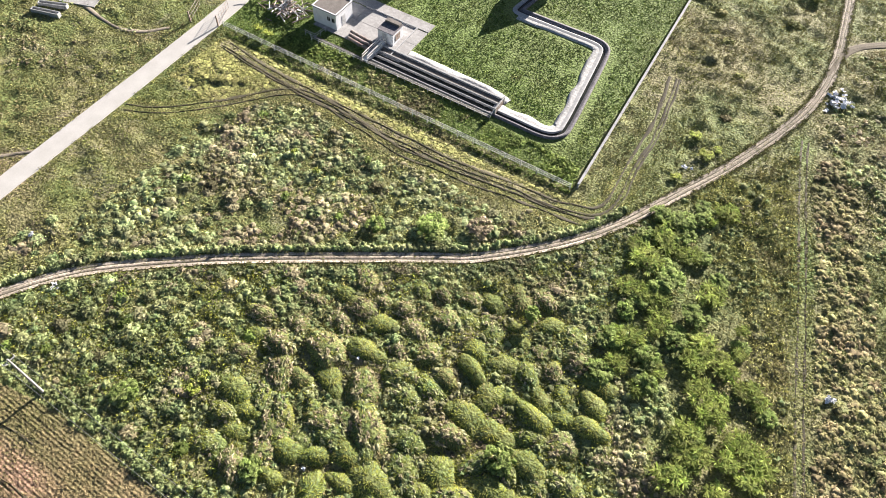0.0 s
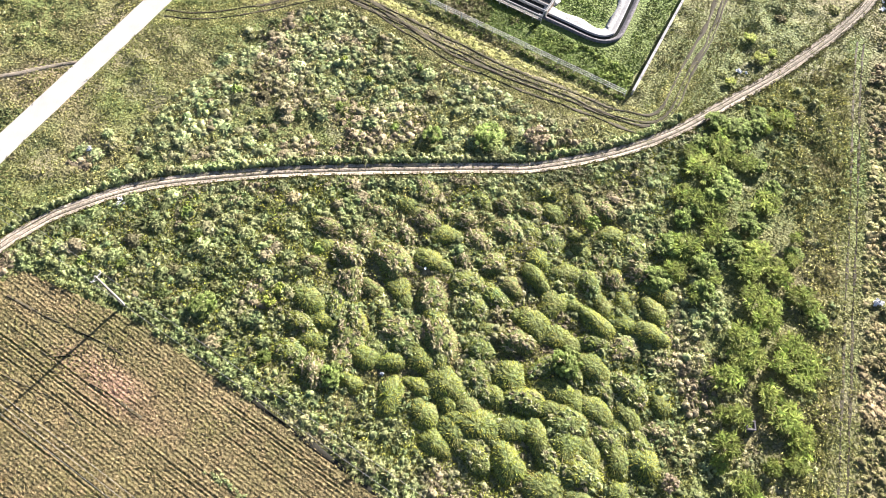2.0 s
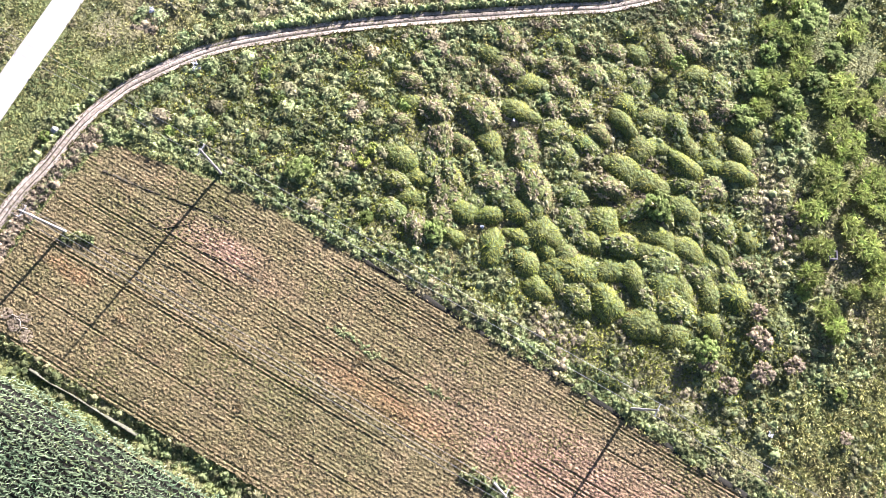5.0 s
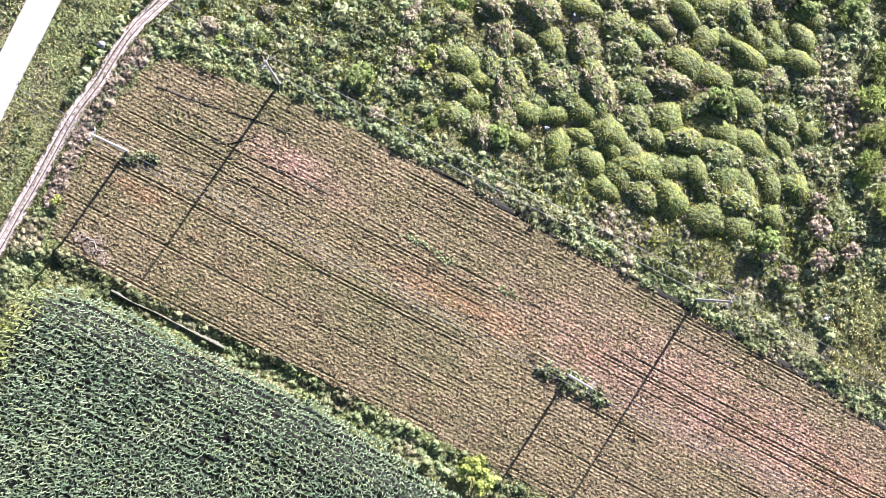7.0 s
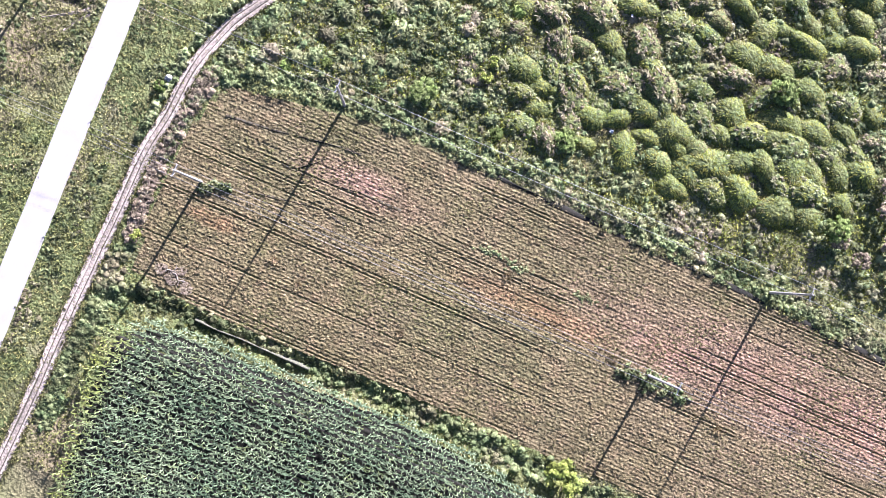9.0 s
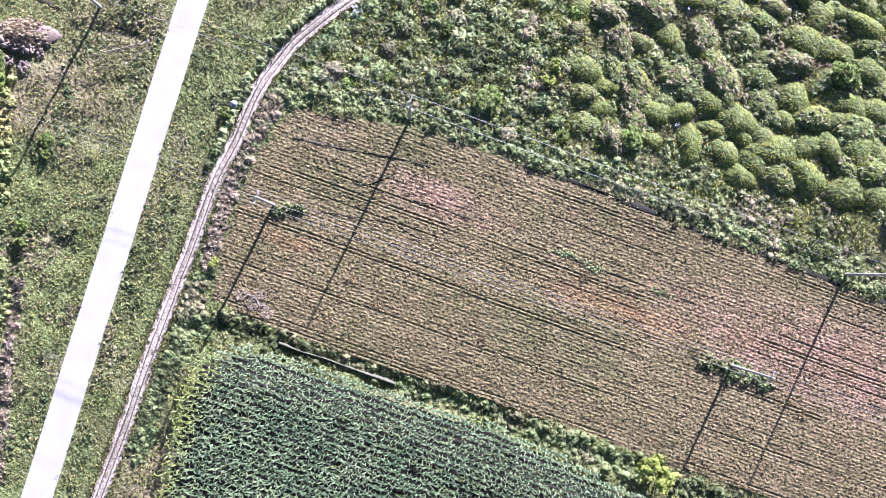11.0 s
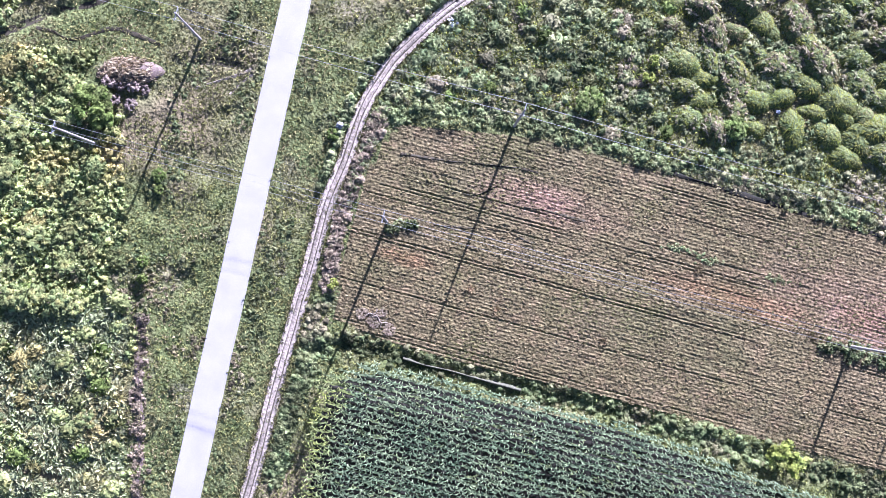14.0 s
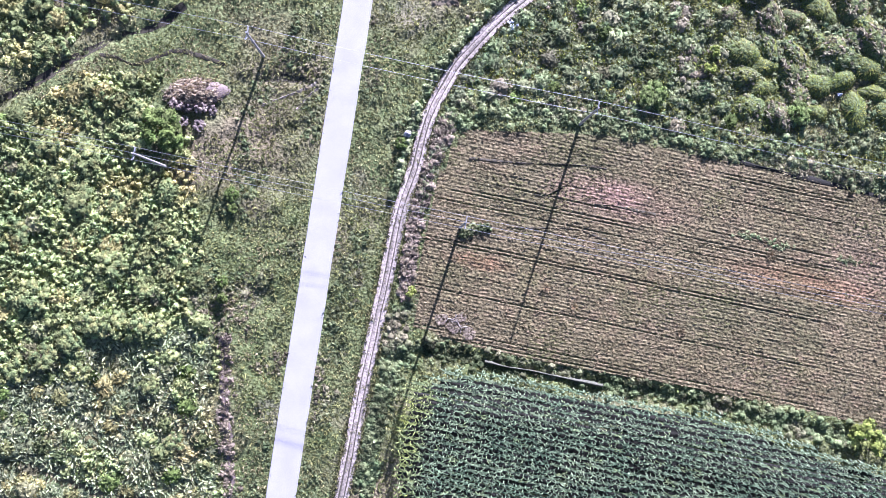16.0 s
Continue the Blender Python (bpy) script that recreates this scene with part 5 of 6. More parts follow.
for x, y, w, h in ((-41, -2, 4, 1.5), (-37, -5, 3.6, 1.3), (-45, 6, 4.4, 1.5), (-49, 13, 4.2, 1.5), (-50, -6, 4, 1.4), (-40, 5.5, 4.0, 1.4), (-44, 11, 4.4, 1.6), (-52, 2, 4, 1.3),
                   (-43.4, -9.3, 3.6, 1.6), (-40.6, -9.6, 3.8, 2.0), (-37.8, -9.8, 3.6, 1.9), (-35.2, -9.8, 3.4, 1.7), (-52.5, -15.0, 3.8, 1.5), (-49, -13.6, 3.6, 1.3), (-46, -11.4, 3.4, 1.4),
                   (-36, -17, 3, 1.1), (-45, -15, 3.4, 1.2), (-33, -24, 3, 1.2), (-50, 31, 4.5, 1.5), (-57, 27, 4.5, 1.5), (-44, 33, 4, 1.4)):
    bush("weedy", x, y, w, 0.7 * h, "yellow-green bramble and goldenrod bush")


def bushes_over(poly, step, share, mat, wide, high, label, seed, leaves=30):
    """Many low bushes over a piece of land, grown into one another."""
    r = np.random.RandomState(seed)
    xs, ys = [q[0] for q in poly], [q[1] for q in poly]
    x, y = scattered(min(xs), max(xs), min(ys), max(ys), step, r)
    ok = within(poly, x, y) & free_of_ways(x, y, 0.7) & (r.rand(len(x)) < share) & ~on_mound(x, y) & (near(pairs(RUT_A[::2]), x, y) > 2.6) & (near(pairs(RUT_B[::2]), x, y) > 2.6) & ~within(BANK_LAND, x, y) & (np.hypot((x + 31.5) / 5.5, (y - 18) / 4.5) > 1)
    x, y = x[ok], y[ok]
    size = r.rand(len(x))
    spread = 0.5 * (wide[0] + (wide[1] - wide[0]) * size)
    dry = np.clip((fractal(x, y, 6, seed) - 0.52) * 4 + 0.15 * r.randn(len(x)), 0, 0.8)
    stuff("low_bushes", leaf_cloud(np.stack([x, y, ground_z(x, y)], 1), spread, 0.36 * (high[0] + (high[1] - high[0]) * size), leaves * 2, np.full(len(x), 0.24), r, 0.55, dry=dry, core=(12, 4)), mat, label, "bushes")


bushes_over(TRIANGLE, 2.6, 0.4, FIELD_WEED, (1.2, 3.0), (0.5, 1.0), "rank leafy weed bushes in the rough grass", 501)
bushes_over(TRIANGLE, 3.6, 0.3, GREY_WEED, (1.2, 2.6), (0.6, 1.2), "grey-green weed bushes in the rough grass", 502)
bushes_over(TRIANGLE, 4.6, 0.12, BROADLEAF, (1.4, 2.6), (0.6, 1.2), "lush green nettles in the rough grass", 503)
HEAP_EDGE = [(4, 27), (3, 20), (20, 17.5), (37, 14.5), (37, 34), (44, 46), (62, 53), (50, 50), (27, 39), (12, 31.5)]
bushes_over(HEAP_EDGE, 2.4, 0.45, WEED, (1.2, 2.8), (0.6, 1.3), "rank leafy weed bushes beside the heaps", 504)
bushes_over(HEAP_EDGE, 3.2, 0.35, GREY_WEED, (1.2, 2.6), (0.5, 1.1), "grey-green weed bushes beside the heaps", 505)
bushes_over(HEAP_EDGE, 3.6, 0.35, SHRUB, (1.2, 2.6), (0.5, 1.1), "lush green nettles beside the heaps", 506)
bushes_over(WEST_LAND, 2.3, 0.42, WEST_WEED, (1.6, 3.4), (0.8, 1.7), "yellow-green goldenrod bushes in dense growth", 507, 38)
bushes_over(WEST_LAND, 4.5, 0.35, SHRUB, (1.6, 3.2), (0.8, 1.5), "dark green bushes among the goldenrod", 508, 34)
bushes_over(NORTHWEST_WEEDS, 2.6, 0.5, WEST_WEED, (1.6, 3.2), (0.8, 1.4), "yellow-green goldenrod bushes beyond the footpath", 509, 34)
bushes_over([(74, 78), (88, 88), (100, 112), (103, 150), (82, 150), (78, 112)], 4.2, 0.3, GRASS, (1.4, 3.0), (0.5, 1.0), "low olive bushes in the rough meadow", 510)
bushes_over(EAST_LAND, 3.0, 0.35, BROWN_WEED, (1.2, 2.6), (0.6, 1.2), "browning bushes along the rough edge", 511)
bushes_over([(-6, 8), (-9, -10), (-14, -34), (-9, -34), (-6.5, -14), (-4.5, 3)], 2.2, 0.3, GREY_WEED, (0.9, 1.8), (0.4, 0.9), "grey-green weed bushes between track and field", 512)


# ---- power lines ----
def pole(x, y, high, turn, arm, pins, label, group):
    """A tapered concrete pole with a crossarm and insulators; turn: the heading of its line in degrees."""
    ob = new("utility_pole")
    ob.matrix_world = pose(x, y, float(ground_z(x, y)), 0, 0, turn)
    part("shaft", rod(bmesh.new(), (0, 0, -0.3), (0, 0, high), 0.19, 0.11, 12), POLE_CONCRETE, ob)
    bm = boxed(-0.05, 0.05, -arm / 2, arm / 2, high - 0.45, high - 0.35, 0.01)
    rod(bm, (0.06, 0, high - 1.0), (0.06, arm * 0.38, high - 0.42), 0.025)
    rod(bm, (0.06, 0, high - 1.0), (0.06, -arm * 0.38, high - 0.42), 0.025)
    part("crossarm", bm, STEEL, ob, "galvanised steel crossarm")
    for off, rise in pins:
        bm = rod(bmesh.new(), (0, off, high - 0.36 + rise), (0, off, high - 0.2 + rise), 0.02)
        rod(bm, (0, off, high - 0.22 + rise), (0, off, high - 0.1 + rise), 0.07, 0.06, 10)
        rod(bm, (0, off, high - 0.1 + rise), (0, off, high + rise), 0.05, 0.03, 10)
        part("insulator", bm, PORCELAIN, ob, "pale porcelain insulator")
    return tagged(ob, label, "pole", group)


def wire(a, b, sag, label, group):
    """One span of bare wire that sags between two insulators."""
    line = [Vector(a).lerp(Vector(b), k / 14) - Vector((0, 0, sag * 4 * k / 14 * (1 - k / 14))) for k in range(15)]
    bm = tube(bmesh.new(), line, 0.014)
    tagged(part("overhead_wire", bm, WIRE), label, "wire", group)


def power_line(places, high, arm, pins, name):
    turns = []
    for k, (x, y) in enumerate(places):
        x0, y0 = places[max(k - 1, 0)]
        x1, y1 = places[min(k + 1, len(places) - 1)]
        turns.append(math.degrees(math.atan2(y1 - y0, x1 - x0)))
        pole(x, y, high[k], turns[k], arm, pins, "pale concrete power pole with a steel crossarm", name)
    for k in range(len(places) - 1):
        for off, rise in pins:
            ends = []
            for j in (k, k + 1):
                v = pose(*places[j], float(ground_z(*places[j])), 0, 0, turns[j]) @ Vector((0, off, high[j] + rise))
                ends.append(tuple(v))
            wire(ends[0], ends[1], 0.9, "thin bare overhead wire between poles", name)


power_line([(-63, 32.3), (-22.6, 24.1), (17.6, 15.9), (75.9, 4.1), (134, -7.7)], [9.3, 9.2, 9.3, 9.6, 9.3], 1.6, ((-0.74, 0), (0.74, 0)), "northern power line")
power_line([(-72, 17.7), (-34.6, 10.1), (2.25, 2.6), (62.5, -9.5), (122, -21.4)], [10.4, 10.5, 10.3, 10.7, 10.4], 1.5, ((-0.7, 0), (0.0, 0.35), (0.7, 0)), "southern power line")


# ---- the sewage works ----
def works(name):
    ob = new(name)
    ob.matrix_world = LOCAL
    return ob


STAINED = material("stained_channel_concrete", ((0.17, 0.16, 0.175), (0.12, 0.112, 0.125), (0.24, 0.23, 0.24)), scale=0.8, fine=5, bump=0.4, fine_amount=0.3)
SILT = material("dry_silt", ((0.17, 0.15, 0.135), (0.125, 0.11, 0.10), (0.21, 0.19, 0.17)), scale=0.6, fine=4, bump=0.5, fine_amount=0.35)
PALE_CONCRETE = material("pale_concrete", ((0.46, 0.455, 0.45), (0.36, 0.355, 0.35), (0.52, 0.515, 0.505)), scale=0.7, fine=3, bump=0.6, fine_amount=0.3)
slab = works("concrete_slab")
for k in range(3):
    for j in range(2):
        x0, x1 = (-2.2, 3.4, 9.9, 16.5)[k:k + 2]
        y0, y1 = (3.6, 9.0, 13.0)[j:j + 2]
        part("panel", boxed(x0 + 0.02, x1 - 0.02, y0 + 0.02, y1 - 0.02, -0.2, 0.08, 0.015), SLAB, slab)
part("panel", boxed(-2.2, 16.5, 13.3, 15.7, -0.2, 0.07, 0.015), SLAB, slab)
part("kerb", boxed(3.0, 14.1, 13.04, 13.26, -0.2, 0.3, 0.02), CONCRETE, slab, "low concrete kerb")
part("kerb", boxed(14.1, 14.32, 4.2, 13.26, -0.2, 0.3, 0.02), CONCRETE, slab, "low concrete kerb")
tagged(slab, "stained concrete yard slab in large panels", "slab")

house = works("pump_house")
B0, B1, B2, B3, BH = -2.6, 2.5, 4.5, 9.4, 3.2
part("wall", boxed(B0, B1, B2, B2 + 0.25, 0.05, BH, 0.01), WHITEWASH, house)
part("wall", boxed(B0, B1, B3 - 0.25, B3, 0.05, BH, 0.01), WHITEWASH, house)
part("wall", boxed(B0, B0 + 0.25, B2 + 0.26, B3 - 0.26, 0.05, BH, 0.01), WHITEWASH, house)
part("wall", boxed(B1 - 0.25, B1, B2 + 0.26, B3 - 0.26, 0.05, BH, 0.01), WHITEWASH, house)
roof = part("roof", boxed(B0 - 0.1, B1 + 0.1, B2 - 0.1, B3 + 0.1, BH + 0.003, BH + 0.16, 0.02), ROOF_FELT, house, "flat weathered felt roof")
for k, args in enumerate(((B0 - 0.12, B1 + 0.12, B2 - 0.12, B2 + 0.1), (B0 - 0.12, B1 + 0.12, B3 - 0.1, B3 + 0.12), (B0 - 0.12, B0 + 0.1, B2 + 0.11, B3 - 0.11), (B1 - 0.1, B1 + 0.12, B2 + 0.11, B3 - 0.11))):
    part("parapet", boxed(*args, BH + 0.163, BH + 0.28, 0.015), WHITEWASH, roof)
for x0 in (0.5, 1.5):
    window = part("window", boxed(x0, x0 + 0.7, B2 - 0.03, B2 - 0.003, 1.45, 2.4, 0.005), STEEL, house)
    part("pane", boxed(x0 + 0.07, x0 + 0.32, B2 - 0.045, B2 - 0.033, 1.52, 2.33, 0.002), DARK_GLASS, window)
    part("pane", boxed(x0 + 0.38, x0 + 0.63, B2 - 0.045, B2 - 0.033, 1.52, 2.33, 0.002), DARK_GLASS, window)
door = part("door", boxed(B1 + 0.003, B1 + 0.05, 6.2, 7.2, 0.1, 2.15, 0.01), STEEL, house, "grey steel door")
part("handle", rod(bmesh.new(), (B1 + 0.09, 6.35, 1.05), (B1 + 0.09, 6.35, 1.25), 0.015), RUST, door)
tagged(house, "tall whitewashed pump house with a flat roof", "building")

kiosk = works("switch_kiosk")
part("wall", boxed(10.0, 13.2, 6.6, 9.8, 0.05, 2.4, 0.02), WHITEWASH, kiosk)
bm = boxed(9.92, 13.28, 6.52, 9.88, 2.403, 2.52, 0.02)
part("roof", bm, STAINED, kiosk, "dark grey flat roof")
part("roof_box", boxed(10.1, 13.1, 8.9, 9.8, 2.523, 2.95, 0.03), ROOF_FELT, kiosk)
louvre = part("louvre", boxed(13.203, 13.26, 7.4, 8.9, 0.6, 1.9, 0.01), RUST, kiosk, "dark louvred panel")
for k in range(7):
    part("slat", boxed(13.263, 13.29, 7.45, 8.85, 0.7 + k * 0.17, 0.8 + k * 0.17, 0.005), RUST, louvre)
part("door", boxed(11.0, 11.9, 6.55, 6.597, 0.1, 2.05, 0.01), STEEL, kiosk, "grey steel door")
tagged(kiosk, "small whitewashed switch kiosk with a dark roof", "building")

# Out of view: added for the shadow that falls on the slab.
shed = works("unseen_shed")
part("wall", boxed(-1.0, 6.0, 19.0, 25.0, -0.1, 3.6, 0.02), WHITEWASH, shed)
part("roof", boxed(-1.3, 6.3, 18.7, 25.3, 3.603, 3.8, 0.03), ROOF_FELT, shed)
tagged(shed, "plain unseen shed added for its shadow on the slab", "building")

basins = works("settling_basins")
for n0, n1 in ((1.25, 1.45), (2.65, 2.83), (3.95, 4.13), (5.35, 5.75)):
    part("long_wall", boxed(12.0, 36.0, n0, n1, -0.4, 0.45, 0.03), CONCRETE, basins)
for a0 in (11.7, 36.003):
    part("end_wall", boxed(a0, a0 + 0.296, 1.2, 5.75, -0.4, 0.42, 0.03), CONCRETE, basins)
for n0, n1 in ((1.453, 2.647), (2.833, 3.947), (4.133, 5.347)):
    if n0 > 4:
        part("silt", boxed(12.0, 36.0, n0, n1, -0.4, 0.18, 0), SILT, basins, "grey-brown dried silt")
    else:
        part("water", boxed(12.0, 36.0, n0, n1, -0.4, 0.0, 0), WATER, basins, "still dark water")
apron_line = [Vector((16.6 + 0.5 * k, 6.5 - 0.9 * max(0, k - 32) / 9, 0)) for k in range(42)]
under(new("apron", ribbon("apron", apron_line, ((-0.72, -0.2), (-0.7, 0.06), (0, 0.08), (0.75, 0.06), (0.8, -0.2)), PALE_CONCRETE, 0.0, 0.28, 19)), basins)["label"] = "rough pale concrete apron"
tagged(basins, "three long narrow concrete settling basins with dark water", "basin")

ring = new("ring_channel")
inner = 1                                          # the inner side lies to the left of the line's run
for name, profile, mat in (("outer_wall", ((-1.3, -0.3), (-1.26, 0.3), (-0.85, 0.32), (-0.4, -0.12)), STAINED),
                           ("water", ((-0.6, -0.05), (-0.2, -0.05), (0.1, -0.05)), WATER),
                           ("inner_wall", ((0.0, -0.2), (0.03, 0.22), (0.22, 0.22), (0.9, 0.03)), CONCRETE),
                           ("apron", ((0.45, 0.07), (1.15, 0.09), (1.85, 0.06), (1.9, -0.2)), PALE_CONCRETE)):
    under(new(name, ribbon(name, RING_LINE[:-17] if name == "apron" else RING_LINE, profile, mat, 0.0, 0.3 if name == "apron" else 0.0, 12)), ring)
sluice = works("sluice_gate")
for n0 in (1.7, 4.9):
    part("post", boxed(36.5, 36.7, n0 - 0.1, n0 + 0.1, -0.1, 1.5, 0.02), CONCRETE, sluice)
part("crossbeam", boxed(36.48, 36.72, 1.5, 5.1, 1.503, 1.65, 0.02), CONCRETE, sluice)
for n0 in (2.3, 3.3, 4.3):
    plate = part("plate", boxed(36.57, 36.63, n0 - 0.4, n0 + 0.4, -0.05, 1.1, 0.01), RUST, sluice, "rusty steel sluice plate")
    part("spindle", rod(bmesh.new(), (36.6, n0, 1.1), (36.6, n0, 2.0), 0.03, None, 8), RUST, plate)
tagged(sluice, "concrete sluice frame with three rusty plates", "sluice")
tagged(ring, "curving concrete channel of dark water with a pale apron", "channel")

# Out of view: placed and sized for the gable-shaped shadow on the lawn.
hut = new("unseen_gable_house")
hut.matrix_world = pose(49.1, 121.3, 0, 0, 0, -18)
part("wall", boxed(-3.1, 3.1, 0.0, 7.0, -0.1, 3.7, 0.03), WHITEWASH, hut)
bm = bmesh.new()
for y0 in (-0.3, 7.3):
    for x0, z0 in ((-3.5, 3.45), (0, 6.5), (3.5, 3.45), (3.1, 3.4), (-3.1, 3.4)):
        bm.verts.new((x0, y0, z0))
bm.verts.ensure_lookup_table()
v = bm.verts
for ids in ((0, 1, 6, 5), (1, 2, 7, 6), (2, 3, 8, 7), (3, 4, 9, 8), (4, 0, 5, 9), (4, 3, 2, 1, 0), (5, 6, 7, 8, 9)):
    bm.faces.new([v[k] for k in ids])
part("roof", bm, ROOF_FELT, hut, "dark gabled roof")
tagged(hut, "unseen gabled house added for its shadow on the lawn", "building")


def railing(name, a, b, gap, heights, radius, post_radius, label, mat):
    """A railing from a to b in the works' axes: posts and rails."""
    ob = works(name)
    a, b = Vector((*a, 0)), Vector((*b, 0))
    n = max(1, round((b - a).length / gap))
    for k in range(n + 1):
        p = a.lerp(b, k / n)
        part("post", rod(bmesh.new(), p + Vector((0, 0, -0.2)), p + Vector((0, 0, heights[-1] + 0.04)), post_radius, None, 6), mat, ob)
    for h in heights:
        part("rail", rod(bmesh.new(), a + Vector((0, 0, h)), b + Vector((0, 0, h)), radius, None, 6), mat, ob)
    return tagged(ob, label, "railing")


WHITE_PAINT = material("white_paint", ((0.72, 0.72, 0.70), (0.58, 0.57, 0.54)), scale=1.5, fine=20, roughness=0.5, bump=0.1, fine_amount=0.12)
railing("fence", (-15.0, -5.85), (54.0, -5.85), 2.9, (0.45, 0.85, 1.25), 0.045, 0.08, "long white post-and-rail fence round the works", WHITE_PAINT)
railing("walkway_railing", (0.3, -0.1), (36.5, 0.3), 1.5, (0.55, 1.0), 0.03, 0.035, "white railing along the basin walkway", WHITE_PAINT)
walkway = works("walkway")
for k in range(12):
    part("plank", boxed(0.2 + k * 3.02, 3.18 + k * 3.02, 0.35, 0.95, 0.3, 0.36, 0.01), GRATING, walkway)
for k in range(7):
    part("post", boxed(0.4 + k * 5.9, 0.55 + k * 5.9, 0.55, 0.7, -0.3, 0.297, 0.01), STEEL, walkway)
tagged(walkway, "narrow dark grating walkway beside the basins", "walkway")
railing("pit_railing", (-1.6, 0.6), (0.6, 0.6), 1.1, (0.6, 1.05), 0.04, 0.045, "grey railing beside the pump house", STEEL)
railing("pit_railing", (0.6, 0.6), (0.9, 3.2), 1.3, (0.6, 1.05), 0.04, 0.045, "grey railing beside the pump house", STEEL)
bridge = works("footbridge")
part("deck", boxed(10.9, 12.0, 0.2, 6.3, 0.5, 0.58, 0.01), STEEL, bridge)
for a0 in (10.95, 11.95):
    for n0 in (0.4, 2.3, 4.2, 6.1):
        part("post", rod(bmesh.new(), (a0, n0, -0.1), (a0, n0, 1.6), 0.05, None, 6), WHITE_PAINT, bridge)
    for h in (1.05, 1.58):
        part("rail", rod(bmesh.new(), (a0, 0.35, h), (a0, 6.15, h), 0.07, None, 6), WHITE_PAINT, bridge)
tagged(bridge, "grey steel footbridge with handrails over the basins", "footbridge")
for k, (n0, n1) in enumerate(((2.2, 3.0), (3.1, 3.9), (4.0, 4.8))):
    pipe = works("pipe")
    bm = rod(bmesh.new(), (5.6 - k * 0.3, n0 + 1.4, 0.45), (10.9, n1, 0.45), 0.28, None, 12)
    rod(bm, (8.0, (n0 + 1.4 + n1) / 2 - 0.05, -0.1), (8.0, (n0 + 1.4 + n1) / 2 - 0.05, 0.3), 0.12, None, 8)
    part("tube", bm, RUST, pipe)
    tagged(pipe, "thick rusty pipe beside the slab", "pipe", "basin pipes")
scrap = works("scrap_heap")
rng = np.random.RandomState(51)
for k in range(85):
    c = Vector((-8.6 + rng.randn() * 2.4, 4.1 + rng.randn() * 1.6, 0.15 + 0.9 * rng.rand()))
    d = Vector((rng.randn(), rng.randn(), rng.randn() * 0.25)).normalized() * (0.7 + 1.1 * rng.rand())
    part("bar", rod(bmesh.new(), c - d, c + d, 0.07 + 0.06 * rng.rand(), None, 6), RUST if rng.rand() < 0.6 else STEEL, scrap)
part("bar", rod(bmesh.new(), (-13, 3, 0.05), (-4, 6.5, 0.12), 0.14, None, 6), RUST, scrap)
tagged(scrap, "heap of rusty pipes and scrap metal on the grass", "scrap heap")

wall = new("boundary_wall")
wa, wb = Vector((69.3, 74.7, 0)), Vector((79.3, 150.0, 0))
wm = Matrix.Translation(wa) @ pose(0, 0, 0, 0, 0, math.degrees(math.atan2(wb.y - wa.y, wb.x - wa.x)))
wall.matrix_world = wm
for k in range(25):
    part("panel", boxed(k * 3.0 + 0.08, k * 3.0 + 2.92, -0.08, 0.08, -0.2, 0.75, 0.015), CONCRETE, wall)
    part("coping", boxed(k * 3.0 + 0.02, k * 3.0 + 2.98, -0.2, 0.2, 0.753, 0.85, 0.015), CONCRETE, wall)
    part("post", boxed(k * 3.0 - 0.075, k * 3.0 + 0.075, -0.12, 0.12, -0.2, 0.748, 0.01), CONCRETE, wall)
tagged(wall, "long grey concrete panel wall of the works", "wall")

gate = new("gate")
gate.matrix_world = pose(-3.4, 83.6, 0, 0, 0, 12)
for sx in (-2.6, 2.6):
    part("post", boxed(sx - 0.12, sx + 0.12, -0.12, 0.12, -0.2, 2.2, 0.02), RUST, gate)
    leaf = part("leaf", rod(bmesh.new(), (sx, 0.15, 1.85), (sx * 1.05, 5.0, 1.85), 0.04, None, 6), RUST, gate, "open rusty gate leaf")
    for z in (0.25, 1.05):
        part("bar", rod(bmesh.new(), (sx, 0.15, z), (sx * 1.05, 5.0, z), 0.035, None, 6), RUST, leaf)
    for k in range(6):
        part("bar", rod(bmesh.new(), (sx * (1 + 0.01 * k), 0.15 + k * 0.97, 0.2), (sx * (1 + 0.01 * k), 0.15 + k * 0.97, 1.9), 0.03, None, 6), RUST, leaf)
tagged(gate, "open rusty double gate across the concrete road", "gate")
for x0, y0, turn in ((-30.3, 76.2, 14), (-30.1, 74.0, 8)):
    trough = new("concrete_trough")
    trough.matrix_world = pose(x0, y0, 0, 0, 0, turn)
    part("base", boxed(-2.7, 2.7, -0.45, 0.45, -0.15, 0.15, 0.03), CONCRETE, trough)
    for n0 in (-0.45, 0.29):
        part("side", boxed(-2.7, 2.7, n0, n0 + 0.16, 0.153, 0.8, 0.02), CONCRETE, trough)
    for a0 in (-2.7, 2.54):
        part("end", boxed(a0, a0 + 0.16, -0.287, 0.287, 0.153, 0.78, 0.02), CONCRETE, trough)
    tagged(trough, "long weathered concrete trough in the meadow", "trough", "concrete troughs")
pad = new("concrete_pad")
pad.matrix_world = pose(-27.5, 80.2, 0, 0, 0, 10)
part("panel", boxed(-3.5, 3.5, -1.8, 1.8, -0.2, 0.12, 0.03), SLAB, pad)
tagged(pad, "cracked concrete pad beside the troughs", "slab")
well = new("well_box")
well.matrix_world = pose(95.7, 31.0, float(ground_z(95.7, 31.0)), 0, 0, 15)
for args in ((-0.6, 0.6, -0.6, -0.4), (-0.6, 0.6, 0.4, 0.6), (-0.6, -0.4, -0.397, 0.397), (0.4, 0.6, -0.397, 0.397)):
    part("side", boxed(*args, -0.2, 0.85, 0.02), STAINED, well)
